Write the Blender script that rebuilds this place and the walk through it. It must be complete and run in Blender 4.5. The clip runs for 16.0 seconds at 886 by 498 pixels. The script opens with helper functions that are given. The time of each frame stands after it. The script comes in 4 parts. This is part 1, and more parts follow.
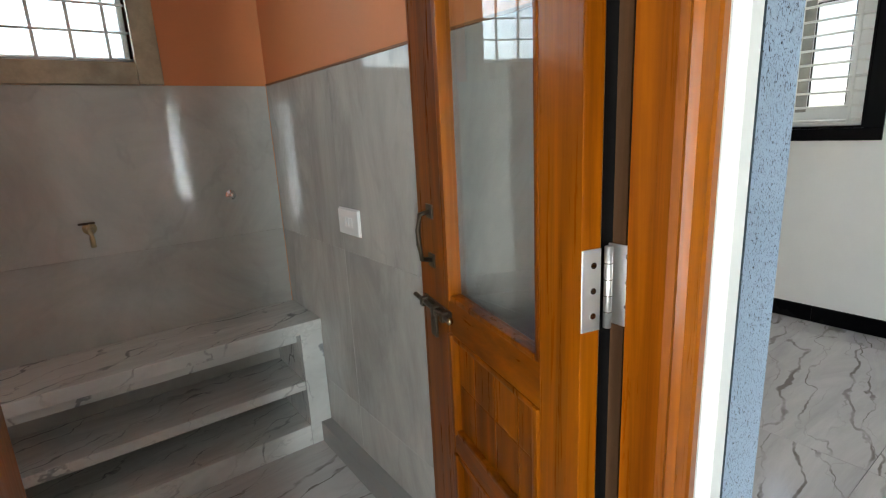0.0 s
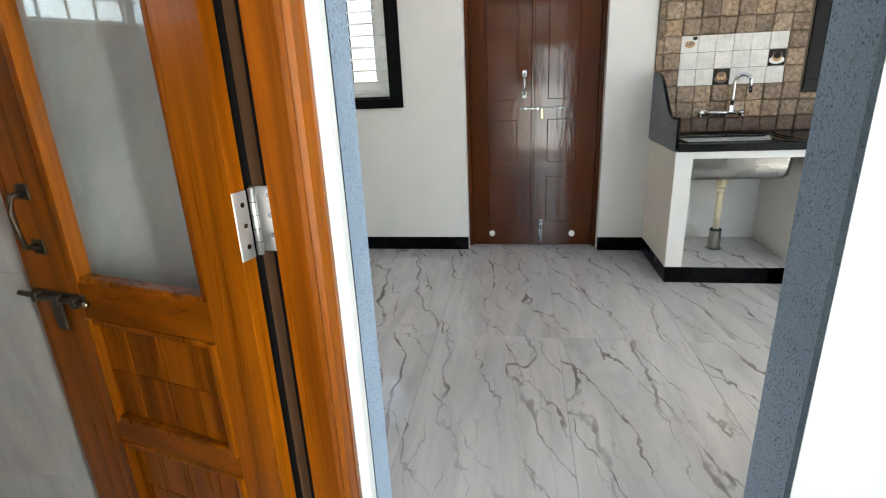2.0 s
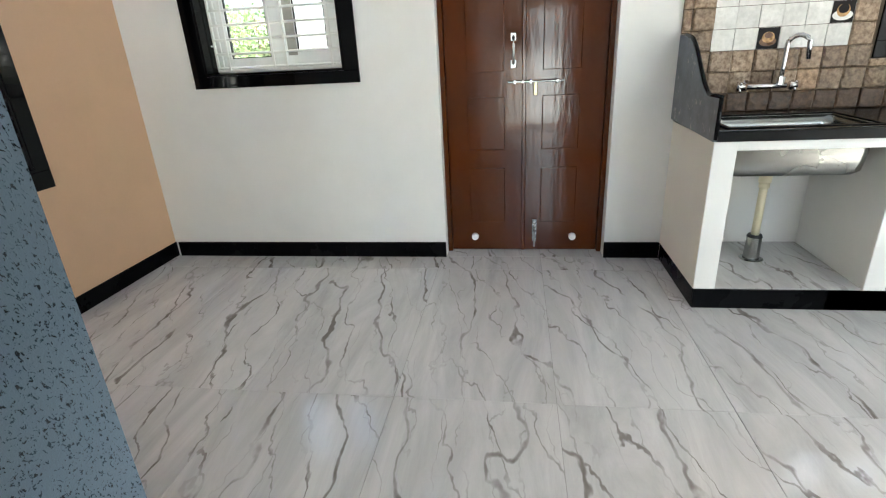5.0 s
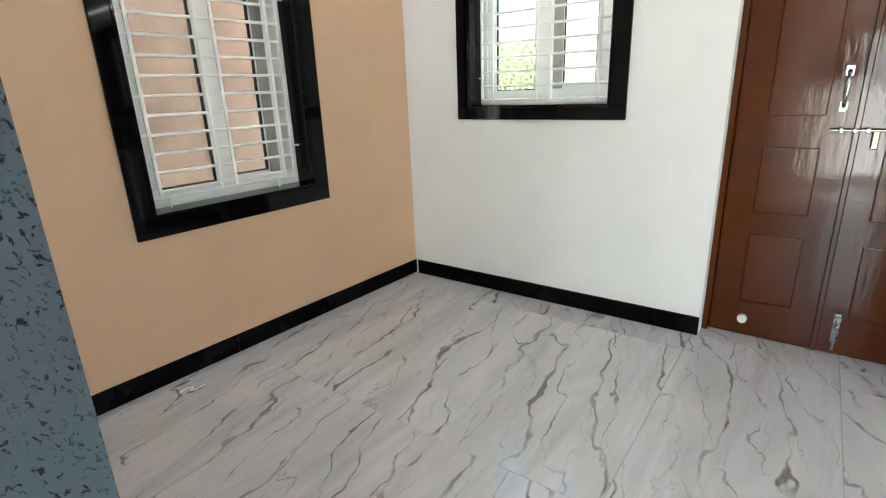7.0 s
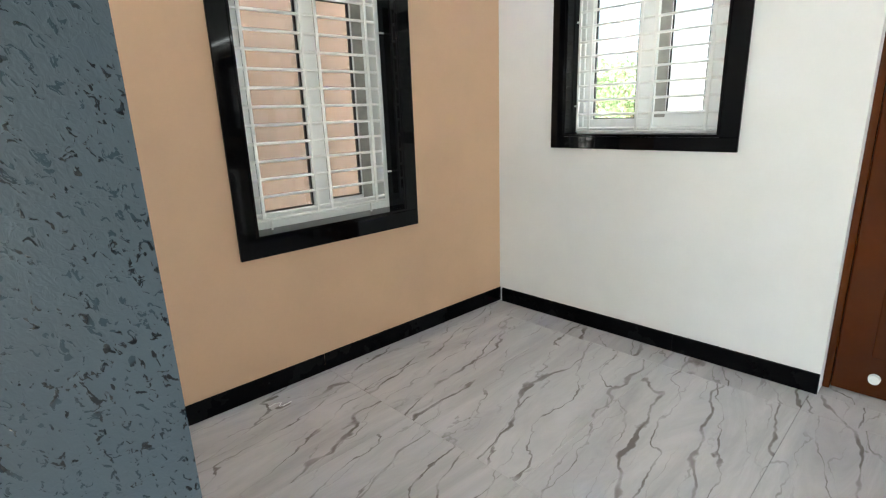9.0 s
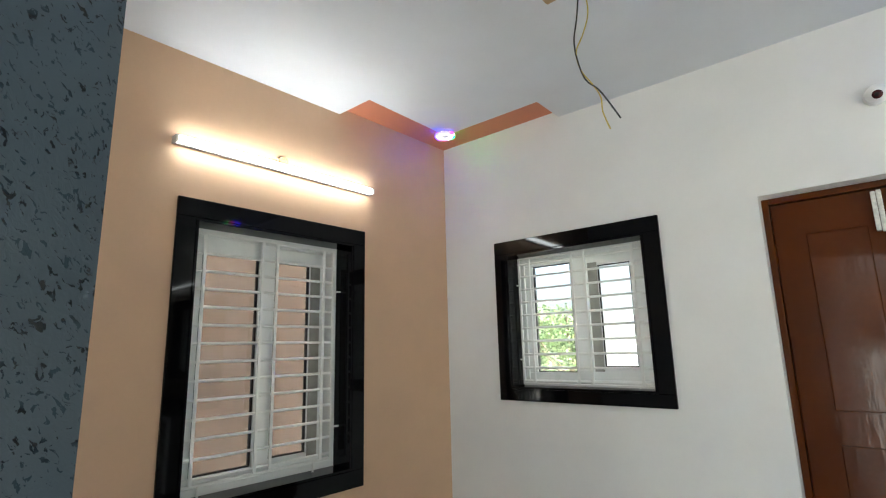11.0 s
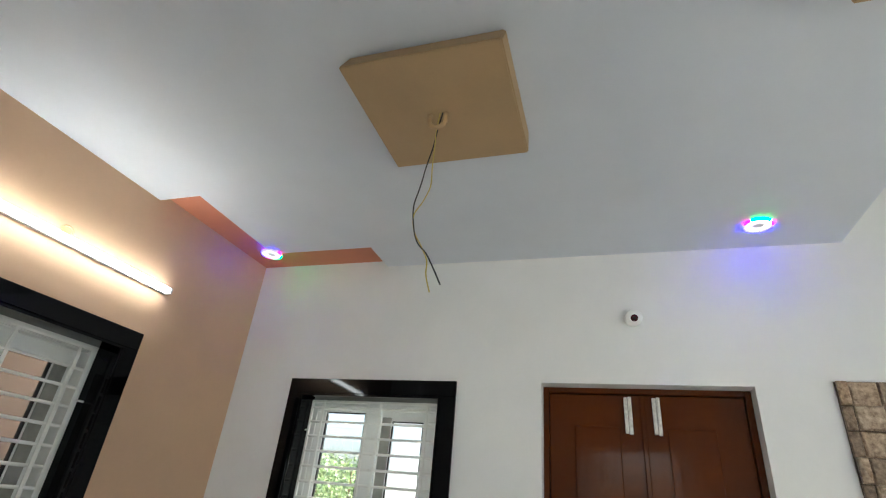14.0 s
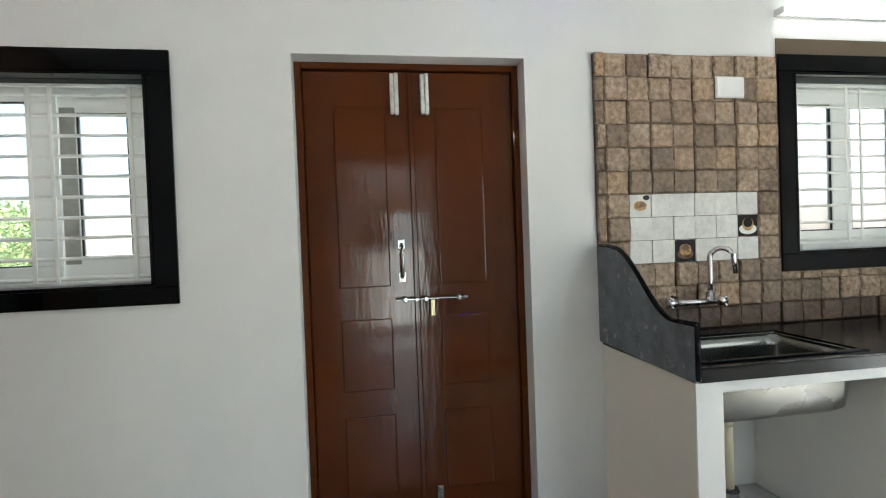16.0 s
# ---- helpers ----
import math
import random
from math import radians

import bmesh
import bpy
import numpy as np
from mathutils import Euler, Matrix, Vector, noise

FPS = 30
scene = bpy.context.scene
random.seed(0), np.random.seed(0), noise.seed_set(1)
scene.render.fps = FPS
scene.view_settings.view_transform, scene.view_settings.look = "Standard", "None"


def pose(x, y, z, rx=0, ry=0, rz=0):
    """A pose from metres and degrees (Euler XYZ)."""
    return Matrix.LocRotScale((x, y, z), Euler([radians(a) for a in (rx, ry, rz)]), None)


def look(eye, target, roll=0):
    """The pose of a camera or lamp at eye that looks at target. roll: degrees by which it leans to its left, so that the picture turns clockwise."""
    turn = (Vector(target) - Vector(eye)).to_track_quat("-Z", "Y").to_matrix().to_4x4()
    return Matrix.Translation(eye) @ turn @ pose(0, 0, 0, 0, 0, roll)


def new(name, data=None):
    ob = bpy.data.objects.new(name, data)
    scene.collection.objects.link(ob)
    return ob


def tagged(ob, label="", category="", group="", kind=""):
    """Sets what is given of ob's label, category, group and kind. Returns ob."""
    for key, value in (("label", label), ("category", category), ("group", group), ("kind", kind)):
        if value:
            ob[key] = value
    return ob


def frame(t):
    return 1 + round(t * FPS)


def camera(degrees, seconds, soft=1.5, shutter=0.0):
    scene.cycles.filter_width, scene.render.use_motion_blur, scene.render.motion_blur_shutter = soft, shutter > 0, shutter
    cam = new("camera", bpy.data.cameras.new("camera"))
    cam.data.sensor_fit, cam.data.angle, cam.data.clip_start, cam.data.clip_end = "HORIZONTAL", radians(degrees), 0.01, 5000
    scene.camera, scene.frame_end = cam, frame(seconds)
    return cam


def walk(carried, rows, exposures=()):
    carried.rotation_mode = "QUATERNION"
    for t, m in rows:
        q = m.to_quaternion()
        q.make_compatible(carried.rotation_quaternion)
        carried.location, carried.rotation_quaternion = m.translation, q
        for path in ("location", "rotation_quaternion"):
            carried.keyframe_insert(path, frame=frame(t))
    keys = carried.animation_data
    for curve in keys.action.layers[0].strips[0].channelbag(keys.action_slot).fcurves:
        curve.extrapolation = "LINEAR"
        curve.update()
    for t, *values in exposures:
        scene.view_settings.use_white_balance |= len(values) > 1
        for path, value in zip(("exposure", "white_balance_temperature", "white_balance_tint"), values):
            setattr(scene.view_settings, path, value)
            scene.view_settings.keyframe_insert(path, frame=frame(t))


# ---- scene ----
cam = camera(82.6, 16.0, 1.15)
PATH = [
    (0, (0.205, 0.241, 1.275), (1.351, 1.813, 0.81), -2.9),
    (0.5, (0.11, 0.188, 1.295), (1.572, 1.475, 0.841), -3.3),
    (1, (0.037, 0.201, 1.292), (1.738, 1.132, 0.803), -3.2),
    (1.5, (-0.016, 0.198, 1.28), (1.815, 0.78, 0.725), -2.9),
    (2, (-0.026, 0.187, 1.263), (1.848, 0.495, 0.635), -2.6),
    (2.5, (0.049, 0.152, 1.248), (1.917, 0.294, 0.547), -2.1),
    (3, (0.186, 0.113, 1.238), (2.032, 0.213, 0.475), -1.8),
    (3.2, (0.219, 0.103, 1.237), (2.055, 0.209, 0.452), -1.9),
    (5.3, (0.858, 0.16, 1.269), (2.705, 0.503, 0.582), -3.3),
    (5.5, (0.916, 0.153, 1.28), (2.774, 0.535, 0.645), -3.1),
    (6, (0.996, 0.163, 1.281), (2.822, 0.764, 0.728), -2.8),
    (6.5, (1.042, 0.228, 1.284), (2.744, 1.12, 0.729), -2.3),
    (7, (1.046, 0.241, 1.278), (2.577, 1.378, 0.676), -2.1),
    (7.5, (1.048, 0.28, 1.276), (2.461, 1.537, 0.628), -2.0),
    (8, (1.062, 0.302, 1.282), (2.412, 1.612, 0.603), -2.0),
    (10.5, (1.066, 0.29, 1.401), (2.499, 1.682, 1.507), -2.9),
    (11, (1.049, 0.272, 1.417), (2.555, 1.53, 1.803), -1.4),
    (11.5, (1.029, 0.257, 1.44), (2.578, 1.35, 2.078), 0.5),
    (12, (1.012, 0.256, 1.446), (2.579, 1.182, 2.273), 2.1),
    (12.5, (1.001, 0.253, 1.454), (2.574, 1.056, 2.393), 3.4),
    (13, (1.002, 0.252, 1.454), (2.58, 0.994, 2.434), 4.0),
    (13.5, (1.015, 0.257, 1.445), (2.622, 0.97, 2.398), 4.8),
    (14, (1.086, 0.273, 1.446), (2.762, 0.862, 2.365), 5.6),
    (14.5, (1.188, 0.299, 1.437), (3.006, 0.652, 2.191), 3.2),
    (15, (1.29, 0.348, 1.391), (3.232, 0.515, 1.838), 0.7),
    (15.5, (1.476, 0.358, 1.338), (3.467, 0.393, 1.526), -0.6),
    (16, (1.643, 0.349, 1.305), (3.617, 0.028, 1.271), -2.1),
]
walk(cam, [(t, look(eye, target, roll)) for t, eye, target, roll in PATH],
     [(0.0, 2.8, 6400, 3), (1.5, 3.02, 6400, 3), (3.0, 2.72, 6400, 5), (5.5, 3.35, 6400, 2), (6.5, 3.4, 6400, 2), (8.0, 3.6, 6400, 2), (10.5, 2.9, 6350, 2), (12.5, 2.38, 6350, 2), (14.5, 2.42, 6350, 2), (15.2, 2.66, 6350, 1), (16.0, 2.65, 6300, 1)])

HW0, HS0 = -1.60, -0.63
# ---- world, sun, daylight at the openings, some added ----
world = bpy.data.worlds.new("sky")
scene.world = world
world.use_nodes = True
wn = world.node_tree
sky = wn.nodes.new("ShaderNodeTexSky")
sky.sky_type, sky.sun_disc = "NISHITA", False
sky.sun_elevation, sky.sun_rotation = radians(58), radians(190)
sky.dust_density, sky.air_density = 7.0, 1.0
wn.links.new(sky.outputs["Color"], wn.nodes["Background"].inputs["Color"])
wn.nodes["Background"].inputs["Strength"].default_value = 0.15

sun = new("sun", bpy.data.lights.new("sun", "SUN"))
sun.data.energy, sun.data.angle, sun.data.color = 4.0, radians(0.5), (1.0, 0.96, 0.9)
sun.matrix_world = look((0, -10, 16), (0.2, 0, 0))


def day_lamp(name, eye, target, width, height, watts, color=(0.86, 0.95, 1.0)):
    """Sky light that enters by an opening."""
    data = bpy.data.lights.new(name, "AREA")
    data.shape, data.size, data.size_y, data.energy, data.color = "RECTANGLE", width, height, watts, color
    ob = new(name, data)
    ob.matrix_world = look(eye, target)
    return ob


day_lamp("daylight_hall_door", (HW0 - 0.10, -0.30, 0.90), (2, -0.30, 0.8), 0.44, 1.70, 2.7)
day_lamp("daylight_hall_window", (-0.35, HS0 - 0.12, 0.98), (0.30, 0.2, 0.98), 0.16, 1.30, 5.0)
# added fill lamp in an unseen west opening, brightens counter front and tiles
day_lamp("daylight_west_window", (0.97, -1.72, 1.45), (3, -1.60, 0.4), 0.66, 1.00, 1.3, (0.80, 0.91, 1.0))
# added fill lamp in an unseen south opening, brightens the north wall
day_lamp("daylight_south_opening", (1.49, -3.42, 1.15), (1.49, 0, 1.2), 0.60, 2.0, 2.6)
day_lamp("daylight_utility_window", (0.02, 2.80, 1.94), (0.02, 0, 1.4), 0.90, 0.68, 0.75)
# invented source: weak fill through an unseen opening onto the utility tiles
day_lamp("daylight_utility_opening", (-1.06, 1.55, 1.25), (2, 1.55, 1.1), 0.70, 1.40, 0.08)

# ---- materials ----
MATS = {}


def nodes_of(name):
    m = bpy.data.materials.new(name)
    m.use_nodes = True
    nt = m.node_tree
    return m, nt, nt.nodes["Principled BSDF"]


def add(nt, kind, **inputs):
    n = nt.nodes.new(kind)
    for key, value in inputs.items():
        n.inputs[key.replace("_", " ")].default_value = value
    return n


def coords(nt, scale=(1, 1, 1), turn=(0, 0, 0), spread=0.0):
    """World position, turned and scaled; spread shifts it from object to object."""
    geo = nt.nodes.new("ShaderNodeNewGeometry")
    out = geo.outputs["Position"]
    if spread:
        info = nt.nodes.new("ShaderNodeObjectInfo")
        mul = nt.nodes.new("ShaderNodeVectorMath")
        mul.operation = "MULTIPLY_ADD"
        nt.links.new(info.outputs["Random"], mul.inputs[0])
        mul.inputs[1].default_value = (spread, spread * 0.7, spread * 1.3)
        nt.links.new(out, mul.inputs[2])
        out = mul.outputs[0]
    mp = nt.nodes.new("ShaderNodeMapping")
    mp.inputs["Scale"].default_value = scale
    mp.inputs["Rotation"].default_value = [radians(a) for a in turn]
    nt.links.new(out, mp.inputs["Vector"])
    return mp.outputs["Vector"]


def noise_tex(nt, vec, scale, detail=4, rough=0.55, distort=0.0):
    n = add(nt, "ShaderNodeTexNoise", Scale=scale, Detail=detail, Roughness=rough, Distortion=distort)
    nt.links.new(vec, n.inputs["Vector"])
    return n.outputs["Fac"]


def ramp(nt, fac, stops):
    r = nt.nodes.new("ShaderNodeValToRGB")
    el = r.color_ramp.elements
    while len(el) < len(stops):
        el.new(0.5)
    for e, (p, c) in zip(el, stops):
        e.position = p
        e.color = (*c, 1) if len(c) == 3 else c
    nt.links.new(fac, r.inputs["Fac"])
    return r.outputs["Color"]


def mix(nt, fac, a, b, blend="MIX"):
    m = nt.nodes.new("ShaderNodeMix")
    m.data_type, m.blend_type = "RGBA", blend
    for sock, v in ((m.inputs[0], fac), (m.inputs[6], a), (m.inputs[7], b)):
        if hasattr(v, "is_linked"):
            nt.links.new(v, sock)
        elif isinstance(v, (int, float)):
            sock.default_value = v
        else:
            sock.default_value = (*v, 1)
    return m.outputs[2]


def bumped(nt, bsdf, height, strength, distance=0.01):
    b = add(nt, "ShaderNodeBump", Strength=strength, Distance=distance)
    nt.links.new(height, b.inputs["Height"])
    nt.links.new(b.outputs["Normal"], bsdf.inputs["Normal"])


def grey(v):
    return (v, v, v)


def plain(name, color, rough=0.5, metal=0.0, var=0.06, scale=3.0, fine=90.0, bump=0.04, coat=0.0, rough_var=0.08, spread=0.0):
    """Paint, plastic, metal: a colour with broad stains, fine grain and uneven gloss."""
    m, nt, b = nodes_of(name)
    v = coords(nt, spread=spread)
    big, small = noise_tex(nt, v, scale, 5), noise_tex(nt, v, fine, 3)
    lo = tuple(c * (1 - var * 1.6) for c in color)
    hi = tuple(min(1, c * (1 + var)) for c in color)
    col = ramp(nt, big, [(0.3, lo), (0.62, hi)])
    col = mix(nt, 0.25, col, ramp(nt, small, [(0.35, grey(1 - 2 * var)), (0.7, grey(1.0))]), "MULTIPLY")
    nt.links.new(col, b.inputs["Base Color"])
    r = ramp(nt, big, [(0.3, grey(max(0.02, rough - rough_var))), (0.7, grey(min(1, rough + rough_var)))])
    nt.links.new(r, b.inputs["Roughness"])
    b.inputs["Metallic"].default_value = metal
    b.inputs["Coat Weight"].default_value = coat
    b.inputs["Coat Roughness"].default_value = 0.08
    if bump:
        bumped(nt, b, small, bump, 0.004)
    MATS[name] = m
    return m


def marble(name, base, vein, rough, stretch=(0.66, 1.25, 1.0), turn=(0, 0, -25), spread=9.0, amount=1.0, cloud=0.12):
    m, nt, b = nodes_of(name)
    v = coords(nt, stretch, turn, spread)
    iso = coords(nt, spread=spread)
    def lines(scale, distort, detail, turned, thin):
        mp = nt.nodes.new("ShaderNodeMapping")
        mp.inputs["Rotation"].default_value = (0, 0, radians(turned))
        nt.links.new(v, mp.inputs["Vector"])
        w = add(nt, "ShaderNodeTexWave", Scale=scale, Distortion=distort, Detail=detail, Detail_Scale=2.1, Detail_Roughness=0.52)
        w.bands_direction = "Y"
        nt.links.new(mp.outputs["Vector"], w.inputs["Vector"])
        # the vein's width swells and dies out along its length
        wide = nt.nodes.new("ShaderNodeMath")
        wide.operation = "MULTIPLY_ADD"
        nt.links.new(noise_tex(nt, v, 5.5 + turned * 0.1, 4, 0.6), wide.inputs[0])
        wide.inputs[1].default_value = thin * 5
        nt.links.new(w.outputs["Fac"], wide.inputs[2])
        shift = nt.nodes.new("ShaderNodeMath")
        shift.operation = "SUBTRACT"
        nt.links.new(wide.outputs[0], shift.inputs[0])
        shift.inputs[1].default_value = thin * 5
        return ramp(nt, shift.outputs[0], [(1 - thin * 3.3, grey(0)), (1 - thin * 2.2, grey(1)), (1.0, grey(1))])
    pick = noise_tex(nt, iso, 3.2, 3, 0.5)
    pick2 = noise_tex(nt, iso, 5.0, 3, 0.5)
    v1 = lines(0.85, 7.0, 4.5, 5, 0.0115)
    v2 = lines(1.55, 7.0, 4.5, -8, 0.0105)
    v1 = mix(nt, 1.0, v1, ramp(nt, pick, [(0.36, grey(0.40)), (0.56, grey(1))]), "MULTIPLY")
    v2 = mix(nt, 1.0, v2, ramp(nt, pick2, [(0.38, grey(0.20)), (0.56, grey(0.9))]), "MULTIPLY")
    v3 = mix(nt, 1.0, lines(2.5, 7.0, 4.0, 14, 0.012), ramp(nt, pick, [(0.40, grey(0.45)), (0.60, grey(0.0))]), "MULTIPLY")
    veins = mix(nt, 1.0, mix(nt, 1.0, v1, v2, "LIGHTEN"), v3, "LIGHTEN")
    long = coords(nt, (stretch[0] * 0.6, stretch[1] * 1.7, stretch[2]), turn, spread)
    clouds = noise_tex(nt, long, 2.6, 8, 0.68, 0.8)
    lo = tuple(c * (1 - cloud * 1.5) for c in base)
    hi = tuple(min(1, c * (1 + cloud)) for c in base)
    col = ramp(nt, clouds, [(0.32, lo), (0.66, hi)])
    weak = nt.nodes.new("ShaderNodeMath")
    weak.operation = "MULTIPLY"
    nt.links.new(veins, weak.inputs[0])
    weak.inputs[1].default_value = amount
    col = mix(nt, weak.outputs[0], col, vein)
    nt.links.new(col, b.inputs["Base Color"])
    nt.links.new(ramp(nt, clouds, [(0.3, grey(rough * 0.75)), (0.7, grey(rough * 1.35))]), b.inputs["Roughness"])
    MATS[name] = m
    return m


def wood(name, dark, light, rough, along="z", coat=0.4, size=1.0, spread=4.0):
    m, nt, b = nodes_of(name)
    s = {"z": (11, 11, 0.45), "x": (0.45, 11, 11), "y": (11, 0.45, 11)}[along]
    v = coords(nt, tuple(c * size for c in s), spread=spread)
    grain, streak = noise_tex(nt, v, 1.0, 6, 0.6, 1.2), noise_tex(nt, v, 5.0, 5, 0.7, 0.4)
    col = ramp(nt, grain, [(0.28, dark), (0.5, tuple((a + c) / 2 for a, c in zip(dark, light))), (0.72, light)])
    col = mix(nt, 0.50, col, ramp(nt, streak, [(0.35, grey(0.55)), (0.65, grey(1.0))]), "MULTIPLY")
    nt.links.new(col, b.inputs["Base Color"])
    nt.links.new(ramp(nt, streak, [(0.3, grey(rough * 0.8)), (0.7, grey(rough * 1.3))]), b.inputs["Roughness"])
    b.inputs["Coat Weight"].default_value, b.inputs["Coat Roughness"].default_value = coat, 0.12
    bumped(nt, b, streak, 0.05, 0.003)
    MATS[name] = m
    return m


def speckled(name):
    """Blue-grey stone cladding with elongated dark flecks and small pale ones."""
    m, nt, b = nodes_of(name)
    v = coords(nt, (1, 1, 1.0), (0, 35, 0))
    warp = noise_tex(nt, v, 80.0, 3, 0.5)
    sh = nt.nodes.new("ShaderNodeVectorMath")
    sh.operation = "MULTIPLY_ADD"
    nt.links.new(warp, sh.inputs[0])
    sh.inputs[1].default_value = (0.006, 0.006, 0.014)
    nt.links.new(v, sh.inputs[2])
    mp = nt.nodes.new("ShaderNodeMapping")
    mp.inputs["Scale"].default_value = (280, 280, 165)
    nt.links.new(sh.outputs[0], mp.inputs["Vector"])
    fleck = noise_tex(nt, mp.outputs["Vector"], 1.15, 3, 0.55, 0.8)
    gate = noise_tex(nt, v, 70.0, 2)
    tone = noise_tex(nt, v, 4.0, 5)
    base = ramp(nt, tone, [(0.3, (0.014, 0.022, 0.027)), (0.7, (0.021, 0.033, 0.041))])
    dark = ramp(nt, fleck, [(0.585, grey(0)), (0.610, grey(1))])
    dark = mix(nt, 1.0, dark, ramp(nt, gate, [(0.44, grey(0.0)), (0.54, grey(1))]), "MULTIPLY")
    col = mix(nt, dark, base, (0.004, 0.005, 0.007))
    nt.links.new(col, b.inputs["Base Color"])
    nt.links.new(ramp(nt, fleck, [(0.4, grey(0.42)), (0.585, grey(0.40)), (0.62, grey(0.10))]), b.inputs["Roughness"])
    b.inputs["Specular IOR Level"].default_value = 0.35
    # blue sheen put in for pale grazing light on the matt ground, little on flecks
    nt.links.new(ramp(nt, fleck, [(0.580, grey(1)), (0.615, grey(0.1))]), b.inputs["Sheen Weight"])
    b.inputs["Sheen Roughness"].default_value = 0.45
    b.inputs["Sheen Tint"].default_value = (0.62, 0.78, 1.0, 1)
    bumped(nt, b, fleck, 0.10, 0.003)
    MATS[name] = m
    return m


def rock(name, lo, hi, spread=7.0, vary=0.75):
    """Split-face stone tile."""
    m, nt, b = nodes_of(name)
    v = coords(nt, spread=spread)
    big, mid, fine = noise_tex(nt, v, 12, 4, 0.6), noise_tex(nt, v, 44, 5, 0.62), noise_tex(nt, v, 180, 3)
    info = nt.nodes.new("ShaderNodeObjectInfo")
    col = ramp(nt, mid, [(0.3, lo), (0.68, hi)])
    col = mix(nt, 0.5, col, ramp(nt, big, [(0.35, grey(0.62)), (0.65, grey(1))]), "MULTIPLY")
    col = mix(nt, vary, col, ramp(nt, info.outputs["Random"], [(0.0, (0.34, 0.29, 0.24)), (0.45, (0.74, 0.69, 0.65)), (0.8, (1, 1, 1)), (1.0, (1, 0.88, 0.72))]), "MULTIPLY")
    nt.links.new(col, b.inputs["Base Color"])
    b.inputs["Roughness"].default_value = 0.42
    h = mix(nt, 0.5, mid, fine)
    bumped(nt, b, h, 0.55, 0.008)
    MATS[name] = m
    return m


def glow(name, color, strength):
    m, nt, b = nodes_of(name)
    b.inputs["Base Color"].default_value = (*color, 1)
    b.inputs["Emission Color"].default_value = (*color, 1)
    b.inputs["Emission Strength"].default_value = strength
    MATS[name] = m
    return m


def glass(name, rough=0.0, color=(0.97, 0.99, 0.98)):
    m, nt, b = nodes_of(name)
    b.inputs["Base Color"].default_value = (*color, 1)
    b.inputs["Transmission Weight"].default_value = 1.0
    b.inputs["Roughness"].default_value = rough
    b.inputs["IOR"].default_value = 1.45
    MATS[name] = m
    return m


plain("white_wall", (0.75, 0.74, 0.715), 0.62, var=0.02, bump=0.05, fine=60)
plain("tan_wall", (0.60, 0.395, 0.25), 0.6, var=0.03, bump=0.05, fine=60)
plain("cream_wall", (0.82, 0.78, 0.69), 0.6, var=0.02, bump=0.04)
plain("orange_wall", (0.62, 0.235, 0.09), 0.6, var=0.03, bump=0.05, fine=60)
plain("ceiling_white", (0.67, 0.69, 0.73), 0.7, var=0.02, bump=0.04)
plain("orange_panel", (0.60, 0.22, 0.12), 0.6, var=0.04)
plain("tan_box", (0.42, 0.28, 0.14), 0.6, var=0.05)
plain("grey_plaster", (0.5, 0.49, 0.46), 0.8, var=0.08)
plain("black_granite", (0.0025, 0.0025, 0.003), 0.05, var=0.3, fine=300, bump=0.0, rough_var=0.02)
plain("counter_granite", (0.012, 0.012, 0.013), 0.16, var=0.3, fine=300, bump=0.02, rough_var=0.05)
plain("unpolished_granite", (0.15, 0.165, 0.185), 0.45, var=0.25, scale=14, bump=0.08)
nt = MATS["unpolished_granite"].node_tree
b = nt.nodes["Principled BSDF"]
stain = ramp(nt, noise_tex(nt, coords(nt), 17.0, 6, 0.7), [(0.60, grey(0)), (0.68, grey(0.8))])
nt.links.new(mix(nt, stain, b.inputs["Base Color"].links[0].from_socket, (0.42, 0.40, 0.37)), b.inputs["Base Color"])
plain("black_skirting", (0.003, 0.003, 0.0035), 0.25, var=0.3, bump=0.02)
plain("upvc_white", (0.86, 0.87, 0.84), 0.35, var=0.03, bump=0.01)
plain("grille_white", (0.88, 0.88, 0.84), 0.38, var=0.05, bump=0.05)
# grey that stands for the shaded groove beside a back sash
plain("shade_grey", (0.36, 0.35, 0.31), 0.6, var=0.12, scale=12)
plain("rubber_black", (0.012, 0.012, 0.012), 0.6, var=0.2)
plain("steel", (0.33, 0.33, 0.315), 0.24, metal=1.0, var=0.08, bump=0.03)
plain("zinc", (0.82, 0.81, 0.78), 0.42, metal=0.9, var=0.06, bump=0.03)
plain("chrome", (0.80, 0.80, 0.82), 0.08, metal=1.0, var=0.03, bump=0.0)
plain("brass", (0.46, 0.39, 0.24), 0.32, metal=1.0, var=0.15, bump=0.05)
plain("dark_iron", (0.10, 0.075, 0.05), 0.38, metal=0.8, var=0.2, bump=0.08)
plain("white_plastic", (0.82, 0.82, 0.80), 0.35, var=0.02, bump=0.0)
plain("cream_pipe", (0.70, 0.62, 0.44), 0.4, var=0.06, bump=0.02)
plain("foam_wrap", (0.68, 0.66, 0.60), 0.7, var=0.15, scale=60, bump=0.3)
plain("wire_black", (0.02, 0.02, 0.02), 0.5)
plain("wire_yellow", (0.55, 0.42, 0.10), 0.5)
plain("brown_door_paint", (0.080, 0.0170, 0.0014), 0.40, var=0.12, scale=2.0, fine=40, bump=0.0, coat=0.62, rough_var=0.05)
nt = MATS["brown_door_paint"].node_tree
